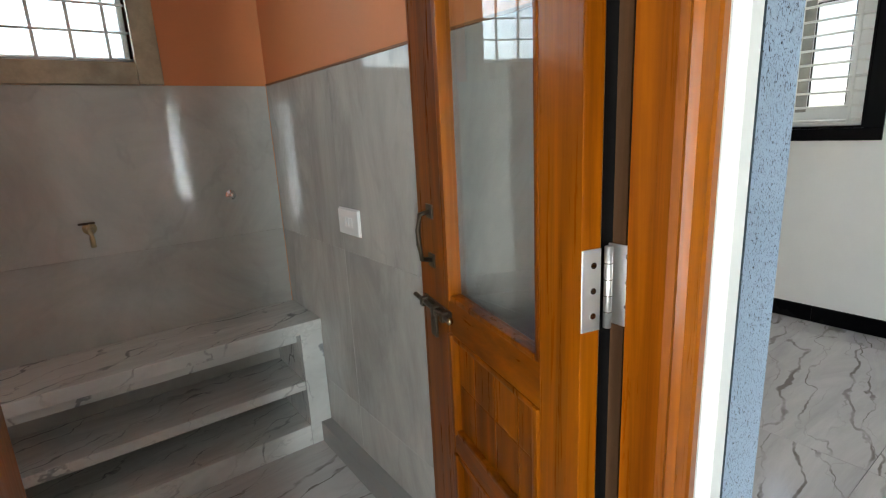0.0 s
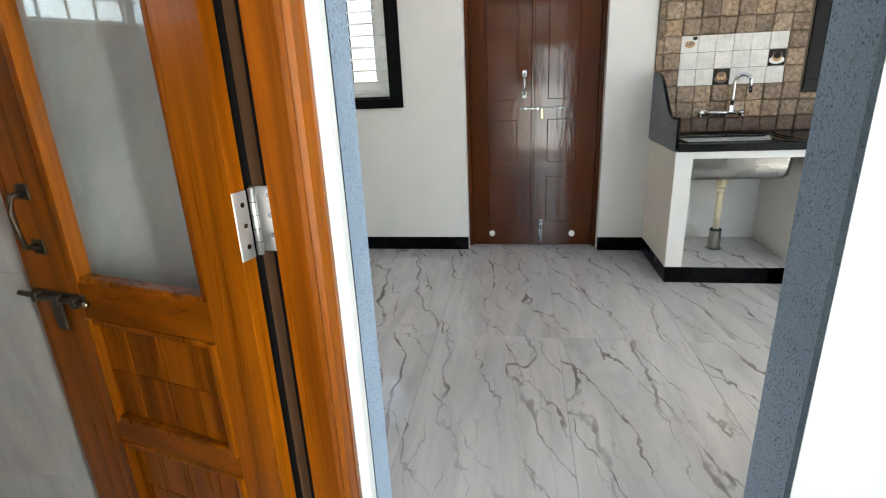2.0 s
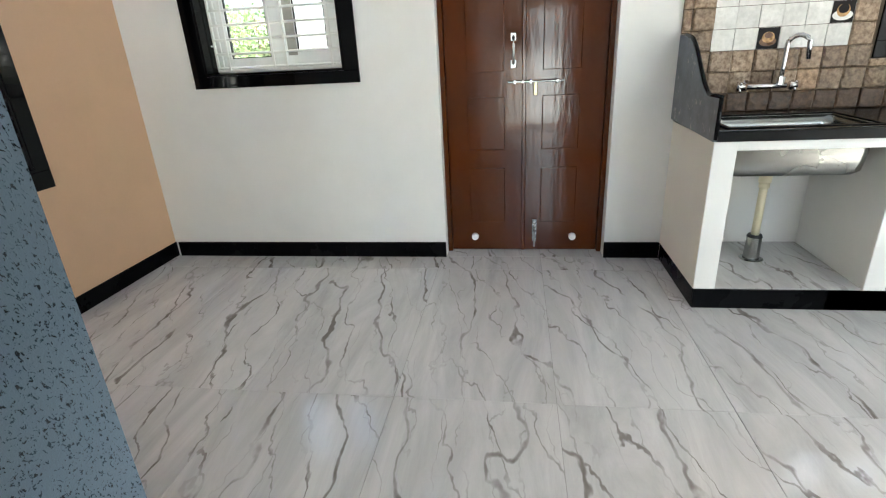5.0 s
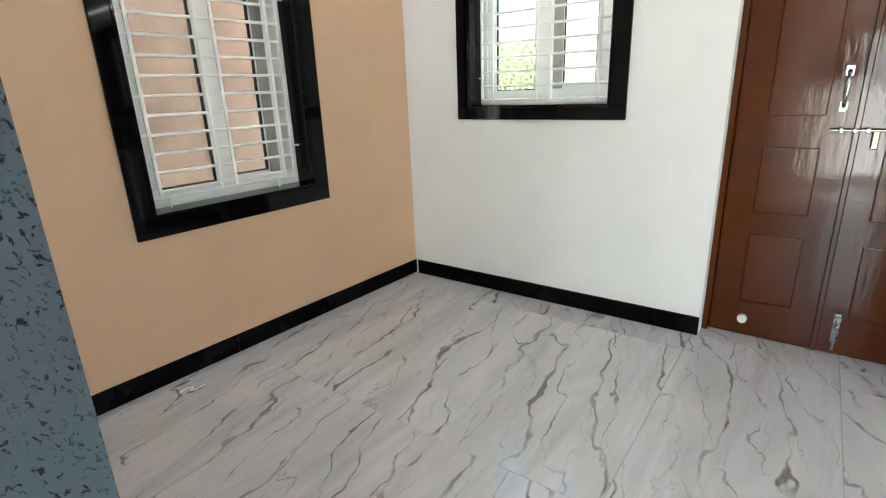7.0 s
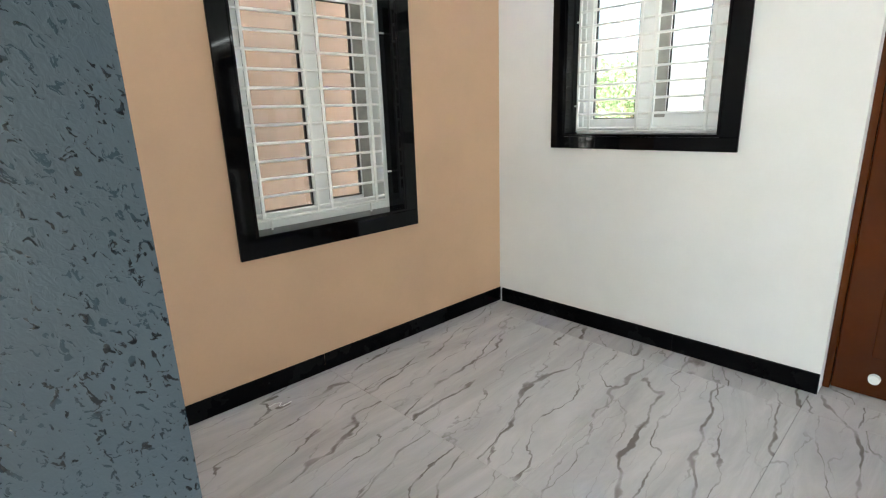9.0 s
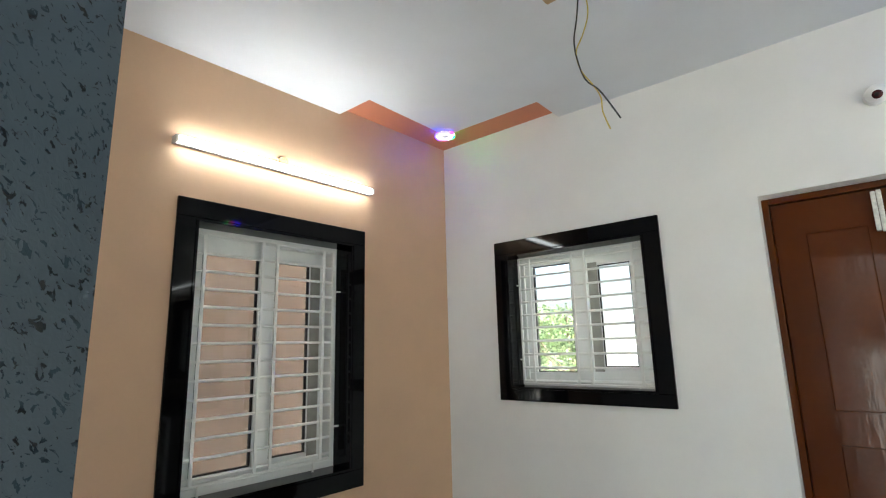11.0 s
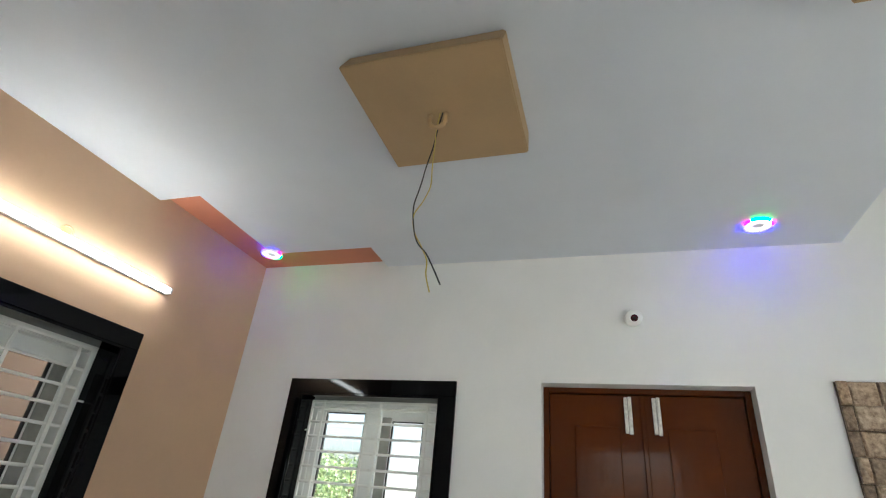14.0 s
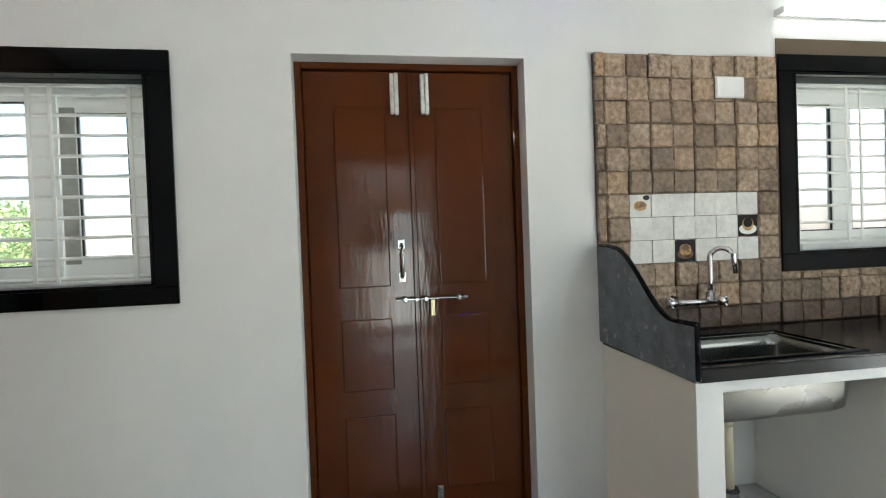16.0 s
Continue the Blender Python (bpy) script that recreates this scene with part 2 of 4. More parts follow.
# long brush strokes with runs and dimples in the gloss
brush = mix(nt, 0.28, noise_tex(nt, coords(nt, (1.0, 9.0, 1.6)), 2.6, 5, 0.62), noise_tex(nt, coords(nt, (1.0, 1.0, 0.55)), 22.0, 3, 0.5))
bump = add(nt, "ShaderNodeBump", Strength=0.13, Distance=0.009)
nt.links.new(brush, bump.inputs["Height"])
for key in ("Normal", "Coat Normal"):
    nt.links.new(bump.outputs["Normal"], nt.nodes["Principled BSDF"].inputs[key])
plain("grout", (0.30, 0.29, 0.28), 0.8)
plain("mortar", (0.12, 0.085, 0.055), 0.85)
plain("trim_brown", (0.24, 0.10, 0.04), 0.5)
plain("outer_wall", (0.23, 0.182, 0.148), 0.8, var=0.06)
plain("stone_frame", (0.42, 0.36, 0.25), 0.4, var=0.18, scale=9)
plain("ceramic_white", (0.78, 0.76, 0.72), 0.22, var=0.05, scale=10)
plain("ceramic_brown", (0.16, 0.07, 0.025), 0.3, var=0.2, scale=30)
plain("ceramic_food", (0.50, 0.27, 0.09), 0.3, var=0.35, scale=60)
plain("lens_red", (0.045, 0.006, 0.006), 0.2, var=0.1)
plain("ceramic_dark", (0.012, 0.008, 0.007), 0.5, var=0.2)
MATS["ceramic_dark"].node_tree.nodes["Principled BSDF"].inputs["Specular IOR Level"].default_value = 0.15
marble("floor_marble", (0.49, 0.475, 0.465), (0.165, 0.145, 0.13), 0.10, cloud=0.13)
marble("shelf_marble", (0.62, 0.62, 0.60), (0.16, 0.16, 0.17), 0.15, spread=5.0, stretch=(1.2, 1.6, 1.6), amount=0.8)
marble("utility_tile", (0.44, 0.43, 0.40), (0.26, 0.25, 0.23), 0.07, stretch=(0.8, 0.8, 0.5), turn=(0, 20, 10), spread=6.0, amount=0.22, cloud=0.16)
wood("teak", (0.095, 0.018, 0.0006), (0.34, 0.092, 0.0015), 0.30, coat=0.14)
wood("teak_rail", (0.095, 0.018, 0.0006), (0.30, 0.080, 0.0015), 0.32, coat=0.07, along="y")
# near-black colour that paints the shade inside the teak frame's rebate
plain("shade_black", (0.004, 0.003, 0.0025), 0.9, var=0.2)
wood("rebate_brown", (0.055, 0.024, 0.010), (0.115, 0.055, 0.025), 0.9, coat=0.0)
speckled("blue_stone")
for key in ("teak", "teak_rail"):
    MATS[key].node_tree.nodes["Principled BSDF"].inputs["Specular IOR Level"].default_value = 0.12
dp = MATS["brown_door_paint"].node_tree.nodes["Principled BSDF"].inputs
dp["Specular IOR Level"].default_value, dp["Coat Roughness"].default_value = 0.04, 0.018
for key in ("black_granite", "counter_granite", "black_skirting", "rebate_brown", "shade_black"):
    MATS[key].node_tree.nodes["Principled BSDF"].inputs["Specular IOR Level"].default_value = 0.18
MATS["black_skirting"].node_tree.nodes["Principled BSDF"].inputs["Specular IOR Level"].default_value = 0.07
rock("stone_tile", (0.15, 0.085, 0.042), (0.60, 0.455, 0.32))
rock("dark_stone_tile", (0.060, 0.030, 0.016), (0.20, 0.12, 0.07))
rock("pale_tile", (0.72, 0.70, 0.66), (0.86, 0.84, 0.80), vary=0.12)
MATS["pale_tile"].node_tree.nodes["Principled BSDF"].inputs["Roughness"].default_value = 0.3
glow("tube_light", (0.97, 0.98, 1.0), 5.6)
glow("tube_light_weak", (0.97, 0.98, 1.0), 1.5)
glow("ring_white", (1.0, 0.88, 1.0), 0.22)
glow("ring_blue", (0.012, 0.008, 1.0), 13.0)
glow("ring_green", (0.0, 1.0, 0.12), 5.0)
glow("ring_pink", (1.0, 0.0, 0.40), 3.5)
glass("clear_glass")
glass("frosted_glass", 0.35)
glass("reeded_glass", 0.12, (0.94, 0.93, 0.90))


# ---- mesh helpers ----
def box(bm, x0, x1, y0, y1, z0, z1, bevel=0.0, segments=2):
    vs = [bm.verts.new((x, y, z)) for x in (min(x0, x1), max(x0, x1)) for y in (min(y0, y1), max(y0, y1)) for z in (min(z0, z1), max(z0, z1))]
    fs = [bm.faces.new([vs[i] for i in f]) for f in ((0, 1, 3, 2), (4, 6, 7, 5), (0, 4, 5, 1), (2, 3, 7, 6), (0, 2, 6, 4), (1, 5, 7, 3))]
    if bevel:
        edges = list({e for f in fs for e in f.edges})
        bmesh.ops.bevel(bm, geom=edges, offset=bevel, segments=segments, profile=0.7, affect="EDGES")
    return bm


def tube(bm, a, b, r, r2=None, sides=14, cap=True):
    """A rod from a to b."""
    a, b = Vector(a), Vector(b)
    turn = (b - a).to_track_quat("Z", "Y").to_matrix().to_4x4()
    m = Matrix.Translation((a + b) / 2) @ turn
    bmesh.ops.create_cone(bm, cap_ends=cap, segments=sides, radius1=r, radius2=r if r2 is None else r2, depth=(b - a).length, matrix=m)
    return bm


def bent(bm, pts, r, sides=10):
    """A rod along a line of points."""
    pts = [Vector(p) for p in pts]
    rings = []
    for i, p in enumerate(pts):
        d = (pts[min(i + 1, len(pts) - 1)] - pts[max(i - 1, 0)]).normalized()
        up = Vector((0, 0, 1)) if abs(d.z) < 0.9 else Vector((1, 0, 0))
        u = d.cross(up).normalized()
        w = d.cross(u)
        rings.append([bm.verts.new(p + r * (math.cos(a) * u + math.sin(a) * w)) for a in (2 * math.pi * k / sides for k in range(sides))])
    for p, q in zip(rings, rings[1:]):
        for k in range(sides):
            bm.faces.new((p[k], p[(k + 1) % sides], q[(k + 1) % sides], q[k]))
    bm.faces.new(rings[0])
    bm.faces.new(rings[-1][::-1])
    return bm


def ball(bm, c, r, squash=1.0, n=14):
    bmesh.ops.create_uvsphere(bm, u_segments=n, v_segments=n // 2 + 1, radius=r, matrix=Matrix.Translation(c) @ Matrix.Diagonal((1, 1, squash, 1)))
    return bm


def prism(bm, outline, axis, lo, hi):
    """An outline of (a, b) pairs drawn out along an axis."""
    def at(a, b, c):
        return {"x": (c, a, b), "y": (a, c, b), "z": (a, b, c)}[axis]
    p = [bm.verts.new(at(a, b, lo)) for a, b in outline]
    q = [bm.verts.new(at(a, b, hi)) for a, b in outline]
    bm.faces.new(p[::-1])
    bm.faces.new(q)
    for k in range(len(p)):
        j = (k + 1) % len(p)
        bm.faces.new((p[k], p[j], q[j], q[k]))
    return bm


def mesh_of(name, bm, material, smooth=False):
    bmesh.ops.recalc_face_normals(bm, faces=bm.faces)
    me = bpy.data.meshes.new(name)
    bm.to_mesh(me)
    bm.free()
    me.materials.append(MATS[material])
    if smooth:
        for f in me.polygons:
            f.use_smooth = True
    return me


def part(name, bm, material, parent=None, label="", smooth=False):
    ob = new(name, mesh_of(name, bm, material, smooth))
    if parent:
        ob.parent = parent
    if label:
        ob["label"] = label
    return ob


def thing(name, label, category, group="", kind=""):
    return tagged(new(name), label, category, group, kind)


def fixed(name, bm, material, label, category):
    return tagged(part(name, bm, material), label, category, "", "structure")


B = bmesh.new

# ---- plan ----
XE, YN, XW, XH = 3.752, 2.487, 1.125, 0.944   # east, north, west walls of the room; hall side of the west wall
YS, YK = -3.30, -0.885                        # south wall; where the low ceiling ends
ZC, ZK, ZT = 2.804, 3.28, 3.50                # low ceiling, kitchen ceiling, top of the walls
HN, HS, HW = 0.568, -0.63, -1.60              # hall: north, south and west walls
UN, UW, UE, UZ = 2.607, -1.00, 1.003, -0.102   # utility room: north, west, east walls and its sunk floor


def wall_with(bm, axis, lo, hi, a0, a1, z0, z1, holes):
    """A wall between lo and hi along one axis, with rectangular holes (a, a, z, z) cut through, in upright strips."""
    cuts = sorted({a0, a1, *(v for h in holes for v in h[:2] if a0 < v < a1)})
    for p, q in zip(cuts, cuts[1:]):
        spans, z = [], z0
        for h in sorted((h for h in holes if h[0] <= p and h[1] >= q), key=lambda h: h[2]):
            if h[2] > z:
                spans.append((z, h[2]))
            z = h[3]
        spans.append((z, z1))
        for s, e in spans:
            if axis == "x":
                box(bm, lo, hi, p, q, s, e)
            else:
                box(bm, p, q, lo, hi, s, e)
    bmesh.ops.remove_doubles(bm, verts=bm.verts, dist=1e-5)
    return bm


EWIN = (1.137, 2.002, 1.165, 1.995)     # east window: hole, y and z
KWIN = (-2.565, -1.700, 1.180, 2.045)   # kitchen window
NWIN = (2.010, 2.885, 0.795, 2.012)     # north window: x and z
DOOR = (-0.378, 0.599, 0.0, 2.08)       # double door: y and z
UWIN = (-0.45, 0.498, 1.581, 2.30)       # utility window: x and z

fixed("wall_east", wall_with(B(), "x", XE, XE + 0.23, YS - 0.2, YN + 0.23, 0, ZT, [EWIN, KWIN, DOOR]), "white_wall", "matt white painted plaster wall with windows and door", "wall")
north_wall = fixed("wall_north", wall_with(B(), "y", YN, YN + 0.23, XW, XE, 0, ZT, [NWIN]), "tan_wall", "matt tan painted plaster wall round a barred window", "wall")
# the hole is made up, out of view, to let the south fill lamp in
fixed("wall_south", wall_with(B(), "y", YS - 0.2, YS, XH, XE, 0, ZT, [(1.19, 1.79, 0.15, 2.15)]), "white_wall", "matt white painted plaster wall", "wall")
# the second hole is added for the west fill lamp and stays out of view
fixed("wall_west", wall_with(B(), "x", XH, XW, YS, HN + 0.115, 0, ZT, [(-0.395, HN, 0.0, 2.12), (-2.09, -1.35, 0.93, 1.97)]), "white_wall", "white painted wall with a wide opening to the hall", "wall")
fixed("wall_partition", box(B(), UE + 0.001, XW, HN + 0.115, UN + 0.2, -0.2, ZT), "white_wall", "white painted partition wall", "wall")
fixed("wall_hall_north", wall_with(B(), "y", HN, HN + 0.115, HW, XH, -0.004, ZT, [(0.050, 0.898, 0.0, 2.10)]), "white_wall", "white painted hall wall round a teak door", "wall")
fixed("wall_hall_south", wall_with(B(), "y", HS - 0.15, HS, HW, XH, 0, ZT, [(-0.49, -0.21, 0.30, 1.66)]), "white_wall", "white painted hall wall in daylight", "wall")
fixed("wall_hall_west", wall_with(B(), "x", HW - 0.15, HW, HS - 0.15, UN + 0.2, 0, ZT, [(-0.52, 0.32, 0.0, 2.45)]), "white_wall", "white painted wall round the bright open entrance", "wall")
# this hole is invented, for the utility room's fill lamp only
fixed("wall_utility_west", wall_with(B(), "x", UW - 0.1, UW, HN + 0.115, UN, -0.2, ZT, [(1.2, 1.9, 0.55, 1.95)]), "orange_wall", "plain orange painted utility room wall", "wall")
fixed("wall_utility_north", wall_with(B(), "y", UN + 0.008, UN + 0.2, HW, UE, -0.2, ZT, [UWIN]), "orange_wall", "orange painted wall above grey tiles", "wall")
fixed("wall_utility_east", box(B(), UE - 0.006, UE, HN + 0.117, UN, 1.505, 2.7), "orange_wall", "orange painted wall above grey tiles", "wall")

# ceilings: the recess in the north-east corner is cut out of the low ceiling
bm = B()
RX, RY, RW = 2.815, 1.573, 0.265
box(bm, XH, RX, YK, YN + 0.12, ZC, ZC + 0.05)
box(bm, RX, XE - RW, YK, YN - 0.225, ZC, ZC + 0.05)
box(bm, XE - RW, XE, YK, RY, ZC, ZC + 0.05)
box(bm, XH, XE, YK, YN + 0.12, ZC + 0.05, ZK + 0.2)
fixed("ceiling", bm, "ceiling_white", "smooth white ceiling with a recessed corner", "ceiling")
bm = B()
box(bm, RX, XE, YN - 0.225, YN + 0.12, ZC + 0.040, ZC + 0.0505)
box(bm, XE - RW, XE, RY, YN - 0.225, ZC + 0.040, ZC + 0.0505)
fixed("ceiling_recess", bm, "orange_panel", "salmon orange painted recess in the ceiling corner", "ceiling")
fixed("ceiling_kitchen", box(B(), XH, XE, YS, YK, ZK, ZK + 0.2), "ceiling_white", "higher white ceiling over the kitchen end", "ceiling")
fixed("ceiling_hall", box(B(), HW, XH, HS, HN, 2.75, 2.9), "ceiling_white", "plain white hall ceiling", "ceiling")
fixed("ceiling_utility", box(B(), UW, UE, HN + 0.115, UN, 2.7, 2.85), "ceiling_white", "plain white utility room ceiling", "ceiling")
floor_slab = box(B(), XH, XE + 0.23, YS - 0.2, YN + 0.12, -0.25, -0.004)
box(floor_slab, HW - 0.15, XH, HS, HN + 0.115, -0.25, -0.004)
box(floor_slab, UW, UE, HN + 0.115, UN + 0.2, -0.25, UZ - 0.004)
floor = fixed("floor", floor_slab, "grout", "polished grey marble tiles with dark veins", "floor")


# ---- skirting ----
def skirting(name, runs, label="glossy black stone skirting along the wall"):
    """Runs of skirting pieces, each (x0, x1, y0, y1); each piece is a part."""
    top = thing(name, label, "skirting", kind="structure")
    for x0, x1, y0, y1 in runs:
        part("skirting_piece", box(B(), x0, x1, y0, y1, 0.0, 0.100, 0.0015, 1), "black_skirting", top)
    return top


def cuts(a, b, marks):
    edge = [a, *(m for m in marks if a < m < b), b]
    return [(p + 0.001, q - 0.001) for p, q in zip(edge, edge[1:])]


T = 0.014
north_skirting = skirting("baseboard_north", [(p, q, YN - 0.006, YN) for p, q in cuts(XW, XE, (2.29, 3.526))])
skirting("baseboard_east", [(XE - T, XE, p, q) for p, q in cuts(DOOR[1], YN - T, (1.268, 1.892))] + [(XE - T, XE, -0.702, DOOR[0])])
skirting("baseboard_counter", [(3.120, XE - T, -0.714, -0.702), *((3.108, 3.122, p, q) for p, q in cuts(YS, -0.702, (-1.30, -1.92, -2.54)))])
skirting("baseboard_west", [(XW, XW + T, p, q) for p, q in cuts(HN + 0.01, YN - T, (1.2, 1.8))] + [(XW, XW + T, p, q) for p, q in cuts(YS, -0.42, (-1.2, -1.8, -2.4))])
skirting("baseboard_hall", [(p, q, HS, HS + T) for p, q in cuts(HW, XH, (-0.9, -0.3, 0.3))] + [(XH - T, XH, HS + T, -0.42)])

# ---- stone lining of the opening between hall and room ----
bm = prism(B(), [(XH, HN - 0.026), (XW + 0.004, HN - 0.003), (XW + 0.004, HN + 0.001), (XH, HN + 0.001)], "z", 0, 2.12)
fixed("jamb_north", bm, "blue_stone", "blue-grey speckled stone lining of the opening", "jamb")
fixed("plaster_return", box(B(), 0.9065, XH - 0.0005, HN - 0.024, HN - 0.0005, 0, 2.12, 0.002, 1), "white_wall", "white plastered strip beside the teak frame", "wall")
bm = prism(B(), [(XH + 0.002, -0.3955), (XW + 0.004, -0.3955), (XW + 0.004, -0.394), (XH + 0.002, -0.382)], "z", 0, 2.12)
fixed("jamb_south", bm, "blue_stone", "blue-grey speckled stone lining of the opening", "jamb")


# ---- windows ----
def stone_surround(win, outer, hole, flip):
    """Polished black stone round a window: four face slabs, four reveal slabs. flip turns the east layout into the north one."""
    a0, a1, z0, z1 = outer
    h0, h1, k0, k1 = hole

    def slab(name, d0, d1, p0, p1, s0, s1):
        bm = B()
        if flip:
            box(bm, p0, p1, d0, d1, s0, s1, 0.002, 1)
        else:
            box(bm, d0, d1, p0, p1, s0, s1, 0.002, 1)
        part(name, bm, "black_granite", win, "polished black granite")
    w = YN if flip else XE
    slab("face_slab", w - 0.016, w - 0.001, a0, a1, k1, z1)
    slab("face_slab", w - 0.016, w - 0.001, a0, a1, z0, k0)
    slab("face_slab", w - 0.016, w - 0.001, a0, h0, k0, k1)
    slab("face_slab", w - 0.016, w - 0.001, h1, a1, k0, k1)
    t = 0.014
    slab("reveal_slab", w - 0.015, w + 0.125, h0 - 0.002, h1 + 0.002, k1 - t, k1 - 0.001)
    slab("sill", w - 0.017, w + 0.125, h0 - 0.002, h1 + 0.002, k0 + 0.001, k0 + t)
    slab("reveal_slab", w - 0.015, w + 0.125, h0 + 0.001, h0 + t, k0 + t, k1 - t)
    slab("reveal_slab", w - 0.015, w + 0.125, h1 - t, h1 - 0.001, k0 + t, k1 - t)


def sliding_window(name, label, outer, hole, flip, split, panes, rods, uprights, pane_mats, gaps=()):
    """White plastic sliding window with two sashes behind a welded white grille, in a black stone surround."""
    win = thing(name, label, "window", kind="structure")
    stone_surround(win, outer, hole, flip)
    w = YN if flip else XE
    h0, h1, k0, k1 = hole[0] + 0.014, hole[1] - 0.014, hole[2] + 0.014, hole[3] - 0.014

    def bar(bm, d0, d1, p0, p1, s0, s1, bev=0.003):
        if flip:
            box(bm, p0, p1, d0, d1, s0, s1, bev, 1)
        else:
            box(bm, d0, d1, p0, p1, s0, s1, bev, 1)
        return bm

    def ring(bm, d0, d1, p0, p1, s0, s1, wa, wb):
        bar(bm, d0, d1, p0, p1, s1 - wb, s1)
        bar(bm, d0, d1, p0, p1, s0, s0 + wb)
        bar(bm, d0, d1, p0, p0 + wa, s0 + wb, s1 - wb)
        bar(bm, d0, d1, p1 - wa, p1, s0 + wb, s1 - wb)
        return bm
    part("window_frame", ring(B(), w + 0.126, w + 0.215, h0 - 0.013, h1 + 0.013, k0 - 0.013, k1 + 0.013, 0.048, 0.048), "upvc_white", win)
    # sashes: each a frame that fills its half, a pane and a black gasket
    for k, ((p0, p1, s0, s1), (o0, o1)) in enumerate(zip(panes, split)):
        d = w + (0.135 if k == 0 else 0.178)
        t0, t1 = k0 + 0.022, k1 - 0.022
        bm = B()
        bar(bm, d, d + 0.034, o0, o1, s1, t1)
        bar(bm, d, d + 0.034, o0, o1, t0, s0)
        bar(bm, d, d + 0.034, o0, p0, s0, s1)
        bar(bm, d, d + 0.034, p1, o1, s0, s1)
        sash = part("sash", bm, "upvc_white", win)
        gas = B()
        ring(gas, d + 0.004, d + 0.030, p0 - 0.001, p1 + 0.001, s0 - 0.001, s1 + 0.001, 0.007, 0.007)
        part("gasket", gas, "rubber_black", sash)
        gl = part("pane", bar(B(), d + 0.014, d + 0.018, p0, p1, s0, s1, 0), pane_mats[k], sash)
        gl.visible_shadow = False
    # added strips: the track's shade beside the back sash, as grey colour
    for p0, p1, s0, s1 in gaps:
        part("track_cover", bar(B(), w + 0.171, w + 0.177, p0, p1, s0, s1, 0.001), "shade_grey", win, "grey-brown strip painting the shade beside the back sash")
    # grille
    g0, g1, gz0, gz1 = rods[0], rods[1], rods[2], rods[3]
    r0, r1 = rods[5], rods[6]
    gd = w + 0.085
    n = rods[4]

    def rod(bm, a, z, b, z2, r):
        return tube(bm, (a, gd, z) if flip else (gd, a, z), (b, gd, z2) if flip else (gd, b, z2), r, sides=8)
    gr = part("grille", B(), "grille_white", win, "white painted steel security grille")
    for k in range(n):
        z = gz0 + (gz1 - gz0) * k / (n - 1)
        part("rod", rod(B(), g0, z, g1, z, 0.0072), "grille_white", gr)
    for u in uprights:
        part("upright", bar(B(), gd - 0.010, gd - 0.004, u - 0.0078, u + 0.0078, r0, r1, 0.0012), "grille_white", gr)
    for u in (g0, g1):
        part("upright", bar(B(), gd - 0.008, gd + 0.008, u - 0.006, u + 0.006, r0 - 0.005, r1 + 0.005, 0.0012), "grille_white", gr)
    for z in (r0, r1):
        part("rail", bar(B(), gd - 0.008, gd + 0.008, g0, g1, z - 0.006, z + 0.006, 0.0015), "grille_white", gr)
    for u, side in ((g0, h0), (g1, h1)):
        for z in (gz0 + 0.13, gz1 - 0.13):
            part("fixing_pin", rod(B(), u, z, side, z, 0.005), "grille_white", gr)
    for u in (g0 + 0.10, g1 - 0.10):
        part("foot", tube(B(), (u, gd, k0) if flip else (gd, u, k0), (u, gd, r0) if flip else (gd, u, r0), 0.005, sides=8), "grille_white", gr)
    return win


sliding_window("window_1", "white sliding window behind a grille, black granite surround", (1.052, 2.085, 1.097, 2.077), EWIN, False, ((1.545, 1.962), (1.175, 1.560)),
               [(1.637, 1.895, 1.258, 1.916), (1.288, 1.482, 1.288, 1.884)], (1.160, 1.965, 1.206, 1.930, 10, 1.190, 1.965), (1.237, 1.521, 1.600, 1.889), ("clear_glass", "frosted_glass"), ((1.483, 1.540, 1.262, 1.902),))
north_window = sliding_window("window_2", "tall white sliding window behind a grille, black granite surround", (1.928, 2.968, 0.708, 2.096), NWIN, True, ((2.050, 2.492), (2.470, 2.845)),
               [(2.114, 2.400, 0.885, 1.888), (2.488, 2.730, 0.895, 1.892)], (2.035, 2.815, 0.887, 1.874, 13, 0.862, 1.968), (2.098, 2.389, 2.468, 2.752), ("clear_glass", "reeded_glass"), ((2.735, 2.795, 0.872, 1.892),))
sliding_window("window_3", "kitchen sliding window behind a grille, black granite surround", (-2.650, -1.617, 1.100, 2.124), KWIN, False, ((-2.16, -1.740), (-2.525, -2.14)),
               [(-2.060, -1.800, 1.285, 1.930), (-2.470, -2.225, 1.285, 1.930)], (-2.540, -1.725, 1.245, 1.985, 10, 1.225, 2.005), (-2.45, -2.17, -2.09, -1.80), ("frosted_glass", "frosted_glass"))


# ---- double door in the east wall ----
def moulded_panel(bm, x, y0, y1, z0, z1):
    """A shallow field with rounded edges, set a little proud of the leaf."""
    return box(bm, x - 0.0065, x + 0.004, y0, y1, z0, z1, 0.006, 3)


